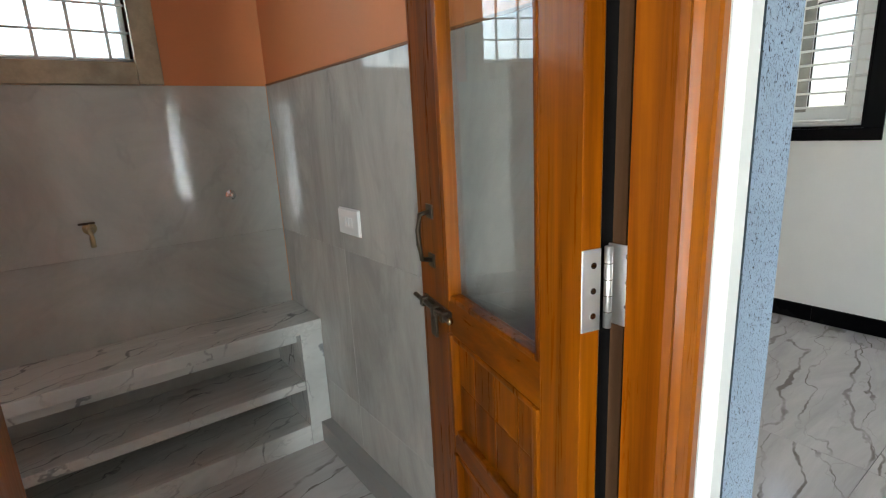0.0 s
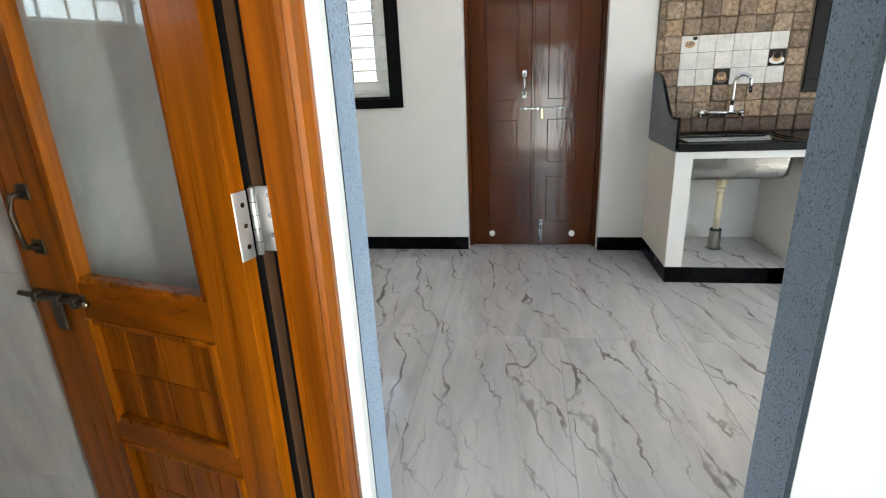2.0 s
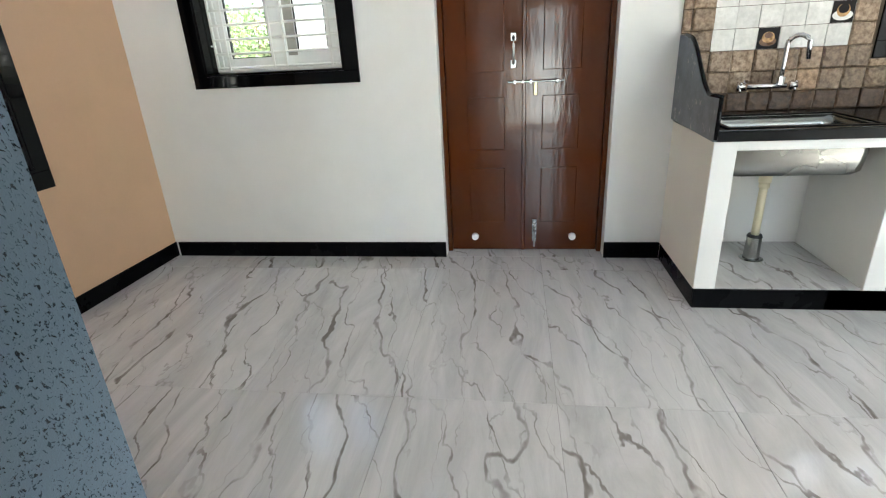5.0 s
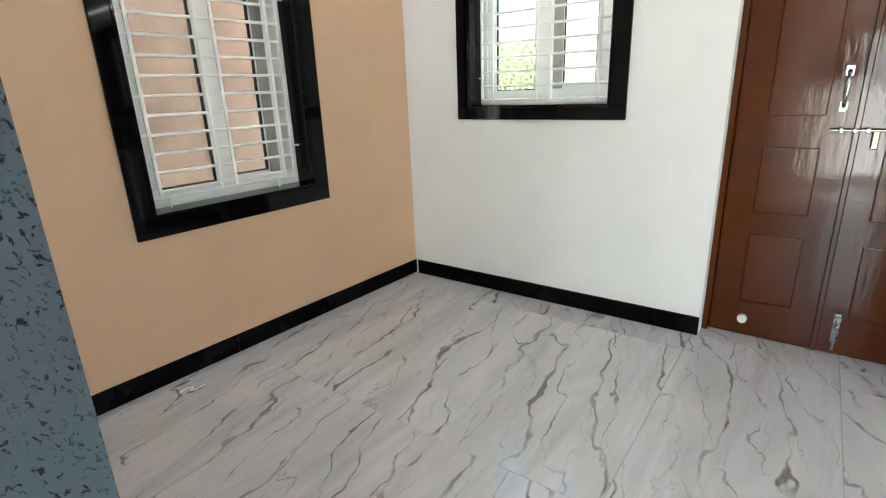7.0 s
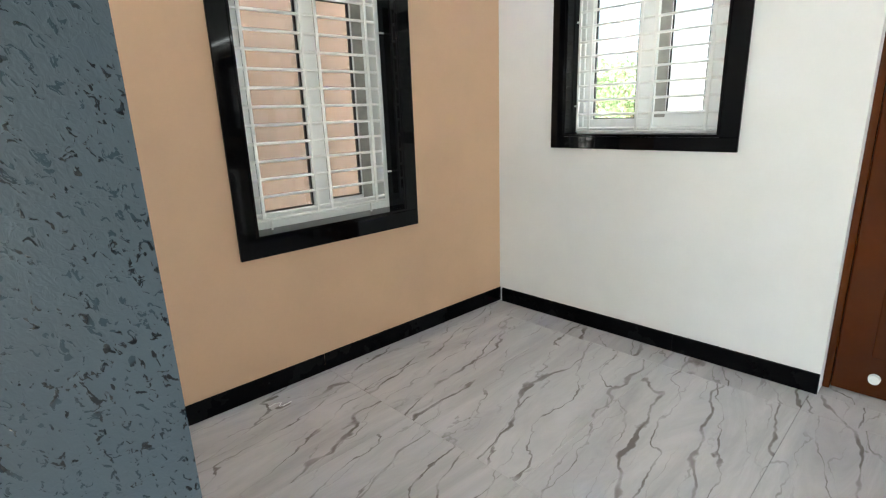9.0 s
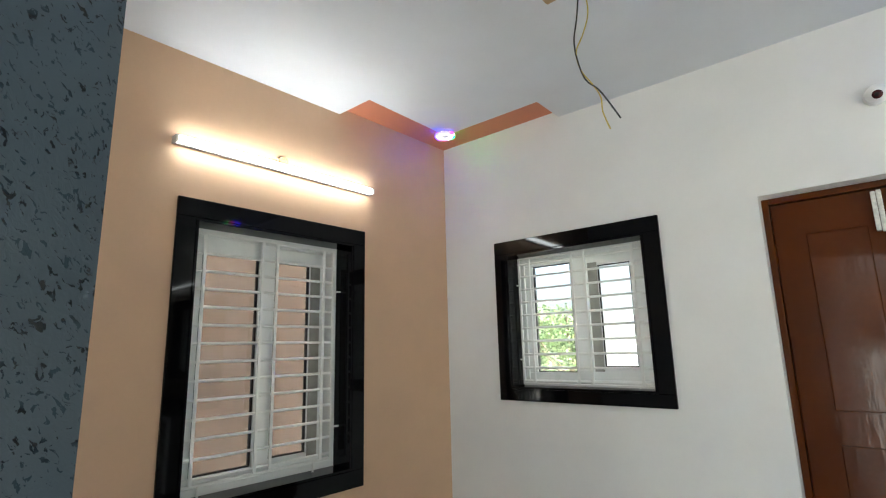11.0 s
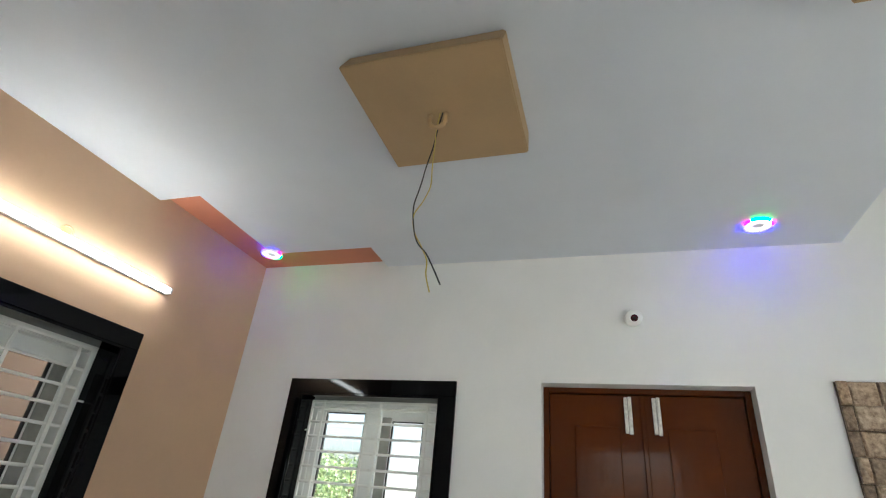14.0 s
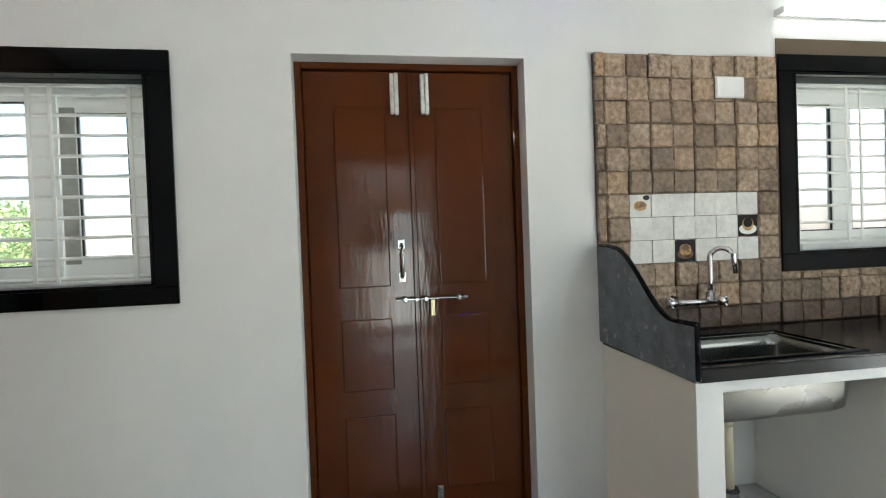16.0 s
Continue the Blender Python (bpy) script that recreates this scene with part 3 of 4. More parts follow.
door = thing("door_1", "closed double door in glossy dark brown paint", "door", kind="structure")
XD = XE + 0.112
bm = B()
box(bm, XD - 0.022, XD + 0.06, DOOR[0], DOOR[0] + 0.028, 0, 2.08, 0.003, 1)
box(bm, XD - 0.022, XD + 0.06, DOOR[1] - 0.028, DOOR[1], 0, 2.08, 0.003, 1)
box(bm, XD - 0.022, XD + 0.06, DOOR[0] + 0.028, DOOR[1] - 0.028, 2.052, 2.08, 0.003, 1)
part("door_frame", bm, "brown_door_paint", door)
for y0, y1, panels in ((0.111, 0.569, (0.225, 0.445)), (-0.348, 0.108, (-0.208, 0.006))):
    bm = B()
    box(bm, XD, XD + 0.036, y0, y1, 0.006, 2.049, 0.003, 1)
    leaf = part("door_leaf", bm, "brown_door_paint", door)
    for z0, z1 in ((1.112, 1.893), (0.660, 0.972), (0.195, 0.548)):
        part("panel", moulded_panel(B(), XD, panels[0], panels[1], z0, z1), "brown_door_paint", leaf)
    for z in (0.25, 1.03, 1.80):
        e = y1 if y0 > 0 else y0
        part("hinge", tube(B(), (XD - 0.008, e + (0.006 if y0 > 0 else -0.006), z - 0.045), (XD - 0.008, e + (0.006 if y0 > 0 else -0.006), z + 0.045), 0.006), "brown_door_paint", leaf)
bm = box(B(), XD - 0.012, XD, 0.100, 0.124, 0.006, 2.046, 0.004, 1)
part("cover_strip", bm, "brown_door_paint", door)


def tower_bolt(name, y, z0, z1, mat, label):
    top = part(name, box(B(), XD - 0.017, XD - 0.012, y - 0.013, y + 0.013, z0, z1, 0.001, 1), mat, door, label)
    part("rod", tube(B(), (XD - 0.026, y, z0 - 0.035), (XD - 0.026, y, z1 - 0.02), 0.0055), mat, top)
    for k in range(3):
        z = z0 + 0.02 + (z1 - z0 - 0.04) * k / 2
        part("guide", box(B(), XD - 0.034, XD - 0.016, y - 0.010, y + 0.010, z - 0.006, z + 0.006, 0.003, 1), mat, top)
    part("knob", tube(B(), (XD - 0.050, y, z1 - 0.05), (XD - 0.026, y, z1 - 0.05), 0.005), mat, top)


for y in (0.181, 0.048):
    bm = B()
    box(bm, XD - 0.024, XD - 0.001, y - 0.0185, y - 0.001, 1.858, 2.040, 0.006, 2)
    box(bm, XD - 0.026, XD - 0.001, y + 0.001, y + 0.0185, 1.862, 2.036, 0.006, 2)
    part("wrapped_bolt", bm, "foam_wrap", door, "tower bolt still in its pale wrapping")
tower_bolt("bottom_bolt", 0.040, 0.070, 0.215, "steel", "steel tower bolt at the floor")
# pull handle
bm = B()
bent(bm, [(XD - 0.003, 0.173, 1.150), (XD - 0.030, 0.173, 1.160), (XD - 0.038, 0.173, 1.190), (XD - 0.038, 0.173, 1.255), (XD - 0.030, 0.173, 1.285), (XD - 0.003, 0.173, 1.295)], 0.008)
handle = part("pull_handle", bm, "steel", door, "steel pull handle", True)
for z in (1.150, 1.295):
    part("rosette", box(B(), XD - 0.005, XD - 0.0005, 0.157, 0.189, z - 0.022, z + 0.022, 0.002, 1), "steel", handle)
# sliding bar latch with its hasp
latch = part("sliding_latch", tube(B(), (XD - 0.032, 0.205, 1.053), (XD - 0.032, -0.110, 1.053), 0.0055), "steel", door, "long steel sliding bar latch")
for y in (0.165, 0.075, -0.075):
    part("bracket", box(B(), XD - 0.038, XD - 0.0005, y - 0.009, y + 0.009, 1.040, 1.064, 0.004, 1), "steel", latch)
part("hasp", box(B(), XD - 0.034, XD - 0.026, 0.034, 0.058, 0.975, 1.050, 0.004, 1), "brass", latch, "worn brass hasp")
part("knob", tube(B(), (XD - 0.060, 0.120, 1.053), (XD - 0.032, 0.120, 1.053), 0.006), "steel", latch)
for y in (0.420, -0.198):
    part("door_stop", tube(B(), (XD - 0.022, y, 0.098), (XD - 0.0005, y, 0.098), 0.021, 0.023, 20), "white_plastic", door, "round white door stop")
fixed("door_reveal", wall_with(B(), "x", XE + 0.19, XE + 0.2, DOOR[0] - 0.05, DOOR[1] + 0.05, 0, 2.15, []), "grey_plaster", "plain boarding behind the closed door", "wall")

# ---- teak door between hall and utility room ----
tdoor = thing("door_2", "teak door with glass upper panel, standing open", "door", kind="structure")
Y0 = HN - 0.003
bm = B()
# hall-side post: broad face, stepped moulding, rebate for the leaf
prism(bm, [(0.900, Y0), (0.900, 0.722), (0.868, 0.722), (0.868, 0.646), (0.823, 0.646), (0.823, Y0 + 0.022), (0.831, Y0 + 0.014), (0.838, Y0 + 0.014), (0.846, Y0 + 0.004), (0.872, Y0), (0.876, Y0 + 0.005), (0.884, Y0)], "z", 0, 2.09)
part("door_post", bm, "teak", tdoor)
bm = B()
prism(bm, [(0.050, Y0), (0.138, Y0), (0.146, Y0 + 0.010), (0.146, 0.646), (0.118, 0.646), (0.118, 0.722), (0.050, 0.722)], "z", 0, 2.09)
part("door_post", bm, "teak", tdoor)
# added thin sheet: the rebate's shade put in as a black surface
part("rebate_lining", box(B(), 0.8655, 0.8678, 0.6475, 0.7215, 0.002, 2.03), "shade_black", tdoor, "black sheet painting the shade in the rebate")
part("rebate_strip", box(B(), 0.8630, 0.8654, 0.6755, 0.6985, 0.002, 2.03, 0.0005, 1), "rebate_brown", tdoor, "brown strip in the rebate")
part("door_head", box(B(), 0.147, 0.822, Y0, HN + 0.115, 2.03, 2.09, 0.003, 1), "teak_rail", tdoor)

ang = math.atan2(1.384 - 0.701, 0.960 - 0.791)
HX, HY = 0.791 + 0.036 * math.sin(ang), 0.701 - 0.036 * math.cos(ang)
LW = 0.704
LM = Matrix.Translation((HX, HY, 0)) @ Matrix.Rotation(ang, 4, "Z")


def on_leaf(bm):
    bm.transform(LM)
    return bm


def leaf_part(name, spec, material, parent, label="", bevel=0.003):
    bm = B()
    for s in spec:
        box(bm, *s, bevel, 2)
    return part(name, on_leaf(bm), material, parent, label)


# the leaf lies along its own x; y from 0 to 0.036 is its thickness, the hall face at 0.036
TH = 0.036
leaf_part("hinge_stile", [(0, 0.112, 0, TH, 0.008, 2.02)], "teak", tdoor)
leaf_part("lock_stile", [(0.520, LW, 0, TH, 0.008, 2.02)], "teak", tdoor)
for z0, z1 in ((0.008, 0.130), (0.425, 0.485), (0.770, 0.862), (1.915, 2.02)):
    leaf_part("rail", [(0.112, 0.520, 0.001, TH - 0.001, z0, z1)], "teak_rail", tdoor)
gl = leaf_part("pane", [(0.112, 0.520, 0.016, 0.020, 0.862, 1.915)], "clear_glass", tdoor, "clear glass pane", 0)
gl.visible_shadow = False
for z0, z1 in ((0.862, 1.915),):
    leaf_part("glazing_bead", [(0.496, 0.520, 0.006, TH + 0.008, z0, z1), (0.112, 0.124, 0.006, TH + 0.002, z0, z1), (0.124, 0.496, 0.006, TH + 0.004, z0, z0 + 0.014), (0.124, 0.496, 0.006, TH + 0.004, z1 - 0.014, z1)], "teak", tdoor, bevel=0.004)
for z0, z1 in ((0.485, 0.770), (0.130, 0.425)):
    cols, rows = 4, 2
    w, h = 0.408 / cols, (z1 - z0) / rows
    for i in range(cols):
        for j in range(rows):
            x = 0.112 + i * w
            z = z0 + j * h
            leaf_part("panel_board", [(x + 0.0012, x + w - 0.0012, 0.006, 0.020, z + 0.0012, z + h - 0.0012)], "teak", tdoor, bevel=0.002)
    leaf_part("panel_moulding", [(0.500, 0.520, 0.020, TH + 0.007, z0, z1), (0.112, 0.130, 0.020, TH + 0.007, z0, z1), (0.130, 0.500, 0.020, TH + 0.001, z0, z0 + 0.015), (0.130, 0.500, 0.020, TH + 0.001, z1 - 0.015, z1)], "teak", tdoor, bevel=0.005)

# sliding bolt, pull ring and strike plate on the leaf
lock = leaf_part("sliding_bolt", [(0.500, 0.680, TH, TH + 0.005, 0.800, 0.830)], "dark_iron", tdoor, "dark iron sliding bolt", 0.001)
bm = tube(B(), (0.485, TH + 0.014, 0.815), (0.728, TH + 0.014, 0.815), 0.007)
part("rod", on_leaf(bm), "dark_iron", lock)
for x in (0.52, 0.58, 0.66):
    leaf_part("guide", [(x - 0.010, x + 0.010, TH, TH + 0.024, 0.802, 0.828)], "dark_iron", lock, bevel=0.004)
bm = ball(B(), (0.482, TH + 0.014, 0.815), 0.009)
part("knob", on_leaf(bm), "brass", lock, "pale brass knob", True)
leaf_part("hasp", [(0.580, 0.615, TH + 0.006, TH + 0.014, 0.735, 0.812)], "dark_iron", lock, bevel=0.003)
bm = bent(B(), [(0.612, TH, 0.940), (0.612, TH + 0.03, 0.947), (0.612, TH + 0.036, 0.985), (0.612, TH + 0.036, 1.025), (0.612, TH + 0.03, 1.063), (0.612, TH, 1.070)], 0.007)
pull = part("pull_handle", on_leaf(bm), "dark_iron", tdoor, "dark iron pull handle", True)
for z in (0.940, 1.070):
    leaf_part("rosette", [(0.592, 0.632, TH, TH + 0.004, z - 0.018, z + 0.018)], "dark_iron", pull, bevel=0.001)
leaf_part("edge_plate", [(LW, LW + 0.003, 0.006, TH - 0.004, 1.02, 1.13)], "dark_iron", tdoor, bevel=0.0005)


def butt_hinge(z0, z1):
    """Two plates and a knuckle; one plate on the leaf's edge, one on the post."""
    h = part("hinge", tube(B(), (0.841, 0.689, z0), (0.841, 0.689, z1), 0.0065), "zinc", tdoor, "bright steel butt hinge", True)
    part("plate", on_leaf(box(B(), -0.0025, 0.0, 0.001, TH, z0, z1, 0.0006, 1)), "zinc", h)
    part("plate", box(B(), 0.8605, 0.8628, 0.648, 0.704, z0, z1, 0.0006, 1), "zinc", h)
    for z in (z0 + 0.025, (z0 + z1) / 2, z1 - 0.025):
        part("screw", on_leaf(tube(B(), (-0.0036, 0.015, z), (-0.002, 0.015, z), 0.0050)), "steel", h)
        part("screw", tube(B(), (0.8597, 0.668, z + 0.008), (0.8615, 0.668, z + 0.008), 0.0048), "steel", h)
    for k in (1, 2, 3, 4):
        z = z0 + (z1 - z0) * k / 5
        part("knuckle_gap", tube(B(), (0.841, 0.689, z - 0.0006), (0.841, 0.689, z + 0.0006), 0.0068), "dark_iron", h)


butt_hinge(0.960, 1.090)
butt_hinge(0.200, 0.330)
butt_hinge(1.720, 1.850)


# ---- utility room: tiled walls, shelf unit, window, fittings ----
def tiled(name, axis, lo, hi, a0, a1, zs, marks, label):
    """Wall tiles as parts of one tiled surface."""
    top = thing(name, label, "tiled wall", kind="structure")
    for z0, z1 in zip(zs, zs[1:]):
        for p, q in cuts(a0, a1, marks):
            bm = B()
            if axis == "x":
                box(bm, lo, hi, p, q, z0 + 0.0003, z1 - 0.0003, 0.0005, 1)
            else:
                box(bm, p, q, lo, hi, z0 + 0.0003, z1 - 0.0003, 0.0005, 1)
            part("wall_tile", bm, "utility_tile", top)
    return top


ZR = (UZ, 0.20, 0.85, 1.497)
tiled("tiling_east", "x", UE - 0.009, UE - 0.001, HN + 0.117, UN - 0.001, ZR, (1.30, 1.95), "glossy grey marbled wall tiles")
tiled("tiling_north", "y", UN - 0.001, UN + 0.007, UW, UE - 0.010, ZR, (-0.25,), "glossy grey marbled wall tiles")
fixed("trim", box(B(), UE - 0.011, UE - 0.001, HN + 0.117, UN - 0.002, 1.498, 1.505), "trim_brown", "thin brown line above the wall tiles", "trim")

shelf = thing("shelf_unit", "low built-in shelf unit of pale veined marble", "shelf")
SY, SN = 2.267, UN - 0.003
SX0, SX1 = 0.896, UE - 0.010
part("end_panel", box(B(), SX0, SX1, SY, SN, UZ, 0.437, 0.002, 1), "shelf_marble", shelf)
part("end_panel", box(B(), -0.99, -0.89, SY, SN, UZ, 0.437, 0.002, 1), "shelf_marble", shelf)
part("top_slab", box(B(), -0.99, SX1, SY - 0.006, SN, 0.438, 0.489, 0.003, 2), "shelf_marble", shelf)
part("top_lip", box(B(), -0.889, SX0 - 0.001, SY + 0.055, SY + 0.075, 0.383, 0.437, 0.002, 1), "shelf_marble", shelf)
part("middle_shelf", box(B(), -0.889, SX0 - 0.001, SY + 0.010, SN, 0.17, 0.211, 0.002, 1), "shelf_marble", shelf)
part("plinth", box(B(), -0.889, SX0 - 0.001, SY + 0.002, SY + 0.05, UZ, -0.003, 0.002, 1), "shelf_marble", shelf)
part("bottom_shelf", box(B(), -0.889, SX0 - 0.001, SY + 0.051, SN, UZ + 0.06, -0.007, 0.002, 1), "shelf_marble", shelf)

uwin = thing("window_4", "frosted window with a steel grille in a tan stone frame", "window", kind="structure")
UF0, UF1, UG0, UG1 = UWIN
for s in ((UF1, UF1 + 0.088, UG0 - 0.083, UG1 + 0.08), (UF0 - 0.09, UF1, UG0 - 0.083, UG0), (UF0 - 0.09, UF1, UG1, UG1 + 0.08), (UF0 - 0.09, UF0, UG0, UG1)):
    part("frame_slab", box(B(), s[0], s[1], UN - 0.016, UN + 0.150, s[2], s[3], 0.003, 1), "stone_frame", uwin)
for k in range(8):
    z = UG0 + 0.012 + k * 0.099
    part("grille_rod", tube(B(), (UF0, UN + 0.03, z), (UF1, UN + 0.03, z), 0.005, sides=8), "grille_white", uwin)
for k in range(8):
    x = UF1 - 0.075 - k * 0.113
    part("grille_upright", box(B(), x - 0.006, x + 0.006, UN + 0.022, UN + 0.027, UG0, UG1), "grille_white", uwin)
bm = B()
for s in ((UF0, UF1, UG0, UG0 + 0.03), (UF0, UF1, UG1 - 0.03, UG1), (UF1 - 0.02, UF1, UG0 + 0.03, UG1 - 0.03), (UF0, UF0 + 0.03, UG0 + 0.03, UG1 - 0.03), (-0.01, 0.03, UG0 + 0.03, UG1 - 0.03)):
    box(bm, s[0], s[1], UN + 0.10, UN + 0.14, s[2], s[3], 0.003, 1)
part("window_frame", bm, "upvc_white", uwin)
g = part("pane", box(B(), UF0 + 0.03, UF1 - 0.02, UN + 0.118, UN + 0.122, UG0 + 0.03, UG1 - 0.03), "frosted_glass", uwin)
g.visible_shadow = False


def switch_plate(name, axis, at, c, z, w, h, rockers, label):
    """A plastic plate with rockers; axis is the wall's normal, at its surface, sticking out to minus."""
    bm = B()
    top = part(name, box(B(), at - 0.011, at - 0.0005, c - w / 2, c + w / 2, z - h / 2, z + h / 2, 0.003, 2), "white_plastic")
    tagged(top, label, "switch plate")
    part("base_plate", box(B(), at - 0.004, at - 0.0008, c - w / 2 - 0.004, c + w / 2 + 0.004, z - h / 2 - 0.004, z + h / 2 + 0.004, 0.001, 1), "white_plastic", top)
    for k in range(rockers):
        y = c + (k - (rockers - 1) / 2) * 0.024
        part("rocker", box(B(), at - 0.0145, at - 0.010, y - 0.010, y + 0.010, z - 0.018, z + 0.018, 0.002, 1), "white_plastic", top)
    return top


switch_plate("switch_plate", "x", UE - 0.009, 1.876, 0.966, 0.150, 0.090, 3, "white plastic switch plate on grey tiles")


def wall_tap(x, z):
    t = thing("wall_tap", "small dark brass tap on the tiled wall", "tap")
    part("body", tube(B(), (x, UN - 0.002, z), (x, UN - 0.075, z), 0.011), "brass", t, "", True)
    part("flange", tube(B(), (x, UN - 0.001, z), (x, UN - 0.008, z), 0.024), "brass", t, "", True)
    part("spout", bent(B(), [(x, UN - 0.045, z), (x, UN - 0.085, z - 0.005), (x, UN - 0.098, z - 0.025), (x, UN - 0.098, z - 0.060)], 0.009), "brass", t, "", True)
    part("lever", box(B(), x - 0.035, x + 0.02, UN - 0.065, UN - 0.050, z + 0.022, z + 0.030, 0.003, 1), "dark_iron", t)
    part("stem", tube(B(), (x, UN - 0.057, z), (x, UN - 0.057, z + 0.024), 0.007), "brass", t)


wall_tap(0.243, 0.966)
v = thing("inlet_valve", "small chrome water inlet valve on grey tiles", "valve")
part("flange", tube(B(), (0.777, UN - 0.001, 1.034), (0.777, UN - 0.006, 1.034), 0.022, sides=18), "chrome", v, "", True)
part("nipple", tube(B(), (0.777, UN - 0.006, 1.034), (0.777, UN - 0.040, 1.034), 0.011), "chrome", v, "", True)

# ---- kitchen counter ----
CY = -0.702
CT, CB = 0.858, 0.816
HX0, HX1, HY0, HY1 = 3.185, 3.565, -1.400, -0.790
bm = B()
for s in ((3.100, HX0, YS, CY), (HX1, XE - 0.002, YS, CY), (HX0, HX1, YS, HY0), (HX0, HX1, HY1, CY)):
    box(bm, *s, CB, CT)
bmesh.ops.remove_doubles(bm, verts=bm.verts, dist=1e-5)
worktop = tagged(part("worktop", bm, "counter_granite"), "polished black granite kitchen worktop", "worktop")
bm = B()
box(bm, 3.096, 3.120, YS, CY, CT + 0.0005, CT + 0.008, 0.003, 2)
part("front_lip", bm, "black_granite", worktop)
bm = B()
for s in ((HX0 - 0.022, HX0 - 0.001, HY0 - 0.022, HY1 + 0.022), (HX1 + 0.001, HX1 + 0.022, HY0 - 0.022, HY1 + 0.022), (HX0, HX1, HY0 - 0.022, HY0 - 0.001), (HX0, HX1, HY1 + 0.001, HY1 + 0.022)):
    box(bm, *s, CT + 0.0005, CT + 0.007, 0.002, 1)
part("sink_lip", bm, "black_granite", worktop)

# curved granite splash board at the counter's end
curve = []
for k in range(25):
    u = k / 24
    s = u * u * (3 - 2 * u)
    curve.append((3.215 + 0.395 * u, 0.997 + 0.245 * s))
outline = [(3.098, CT - 0.04), (3.750, CT - 0.028), (3.750, 1.252), (3.66, 1.250), *curve[::-1], (3.098, 1.000)]
splash = thing("splash_board", "curved black granite splash board with an unpolished side", "splash board")
part("board", prism(B(), outline, "y", CY - 0.002, CY + 0.014), "unpolished_granite", splash, "grey unpolished granite face")
edge = [(a, CY + 0.004, b + 0.0045) for a, b in [(3.098, 1.000), *curve, (3.66, 1.250), (3.748, 1.252)]]
part("polished_edge", bent(B(), edge, 0.010, 8), "black_granite", splash, "polished black rounded edge", True)
part("front_edge", bent(B(), [(3.096, CY + 0.004, 0.826), (3.096, CY + 0.004, 1.000)], 0.0095, 8), "black_granite", splash, "", True)

base = thing("counter_base", "white plastered masonry base under the worktop", "counter base", kind="structure")
part("end_wall", box(B(), 3.122, XE - 0.001, -0.801, -0.7022, 0.0, CB - 0.001, 0.003, 1), "cream_wall", base)
part("end_face", box(B(), 3.117, 3.1218, -0.801, -0.7022, 0.1005, CB - 0.001, 0.001, 1), "white_wall", base)
part("partition", box(B(), 3.122, XE - 0.001, -1.55, -1.455, 0.0, CB - 0.001, 0.003, 1), "white_wall", base)
part("partition", box(B(), 3.122, XE - 0.001, -2.40, -2.30, 0.0, CB - 0.001, 0.003, 1), "white_wall", base)
for y0, y1 in ((-1.4545, -0.8015), (-2.2995, -1.5505), (YS, -2.4005)):
    part("lintel", box(B(), 3.122, 3.160, y0, y1, 0.772, CB - 0.001, 0.002, 1), "white_wall", base)
    part("base_floor", box(B(), 3.1225, XE - 0.001, y0, y1, 0.0, 0.104, 0.002, 1), "floor_marble", base, "grey marble tile")

# sink bowl
sink = thing("kitchen_sink", "stainless steel sink set in the black worktop", "sink")
bm = B()


def bowl_ring(inset, z, n=6):
    """A rounded rectangle at the height z."""
    x0, x1, y0, y1 = HX0 + 0.003 + inset, HX1 - 0.003 - inset, HY0 + 0.003 + inset, HY1 - 0.003 - inset
    r = 0.05
    pts = []
    for cx, cy, a in ((x1 - r, y1 - r, 0), (x0 + r, y1 - r, 90), (x0 + r, y0 + r, 180), (x1 - r, y0 + r, 270)):
        for k in range(n):
            w = radians(a + 90 * k / (n - 1))
            pts.append(bm.verts.new((cx + r * math.cos(w), cy + r * math.sin(w), z)))
    return pts


rings = [bowl_ring(-0.0, CT - 0.006), bowl_ring(0.0, 0.80), bowl_ring(0.006, 0.70), bowl_ring(0.012, 0.650), bowl_ring(0.030, 0.632), bowl_ring(0.14, 0.624)]
for p, q in zip(rings, rings[1:]):
    for k in range(len(p)):
        j = (k + 1) % len(p)
        bm.faces.new((p[k], p[j], q[j], q[k]))
bm.faces.new(rings[-1])
bowl = part("bowl", bm, "steel", sink, "", True)
sol = bowl.modifiers.new("thickness", "SOLIDIFY")
sol.thickness, sol.offset = 0.0025, -1
bm = B()
for s in ((HX0 - 0.002, HX0 + 0.012, HY0, HY1), (HX1 - 0.012, HX1 + 0.002, HY0, HY1), (HX0 + 0.012, HX1 - 0.012, HY0 - 0.002, HY0 + 0.012), (HX0 + 0.012, HX1 - 0.012, HY1 - 0.012, HY1 + 0.002)):
    box(bm, *s, CT - 0.004, CT + 0.0004, 0.0015, 1)
part("rim", bm, "steel", sink)
PX, PY = 3.500, -1.115
part("strainer", tube(B(), (PX, PY, 0.622), (PX, PY, 0.628), 0.04, sides=20), "chrome", sink)
pipe = part("waste_pipe", tube(B(), (PX, PY, 0.24), (PX, PY, 0.56), 0.020), "cream_pipe", sink, "cream plastic waste pipe", True)
part("coupling", tube(B(), (PX, PY, 0.53), (PX, PY, 0.620), 0.030), "cream_pipe", pipe, "", True)
part("collar", tube(B(), (PX, PY, 0.50), (PX, PY, 0.53), 0.025), "cream_pipe", pipe, "", True)
trap = thing("floor_drain", "grey steel drain sleeve standing on marble", "drain")
part("sleeve", tube(B(), (PX, PY, 0.104), (PX, PY, 0.235), 0.040, 0.036, 20, False), "steel", trap, "", True)
part("rubber_ring", tube(B(), (PX, PY, 0.230), (PX, PY, 0.242), 0.039, 0.034, 20), "rubber_black", trap)
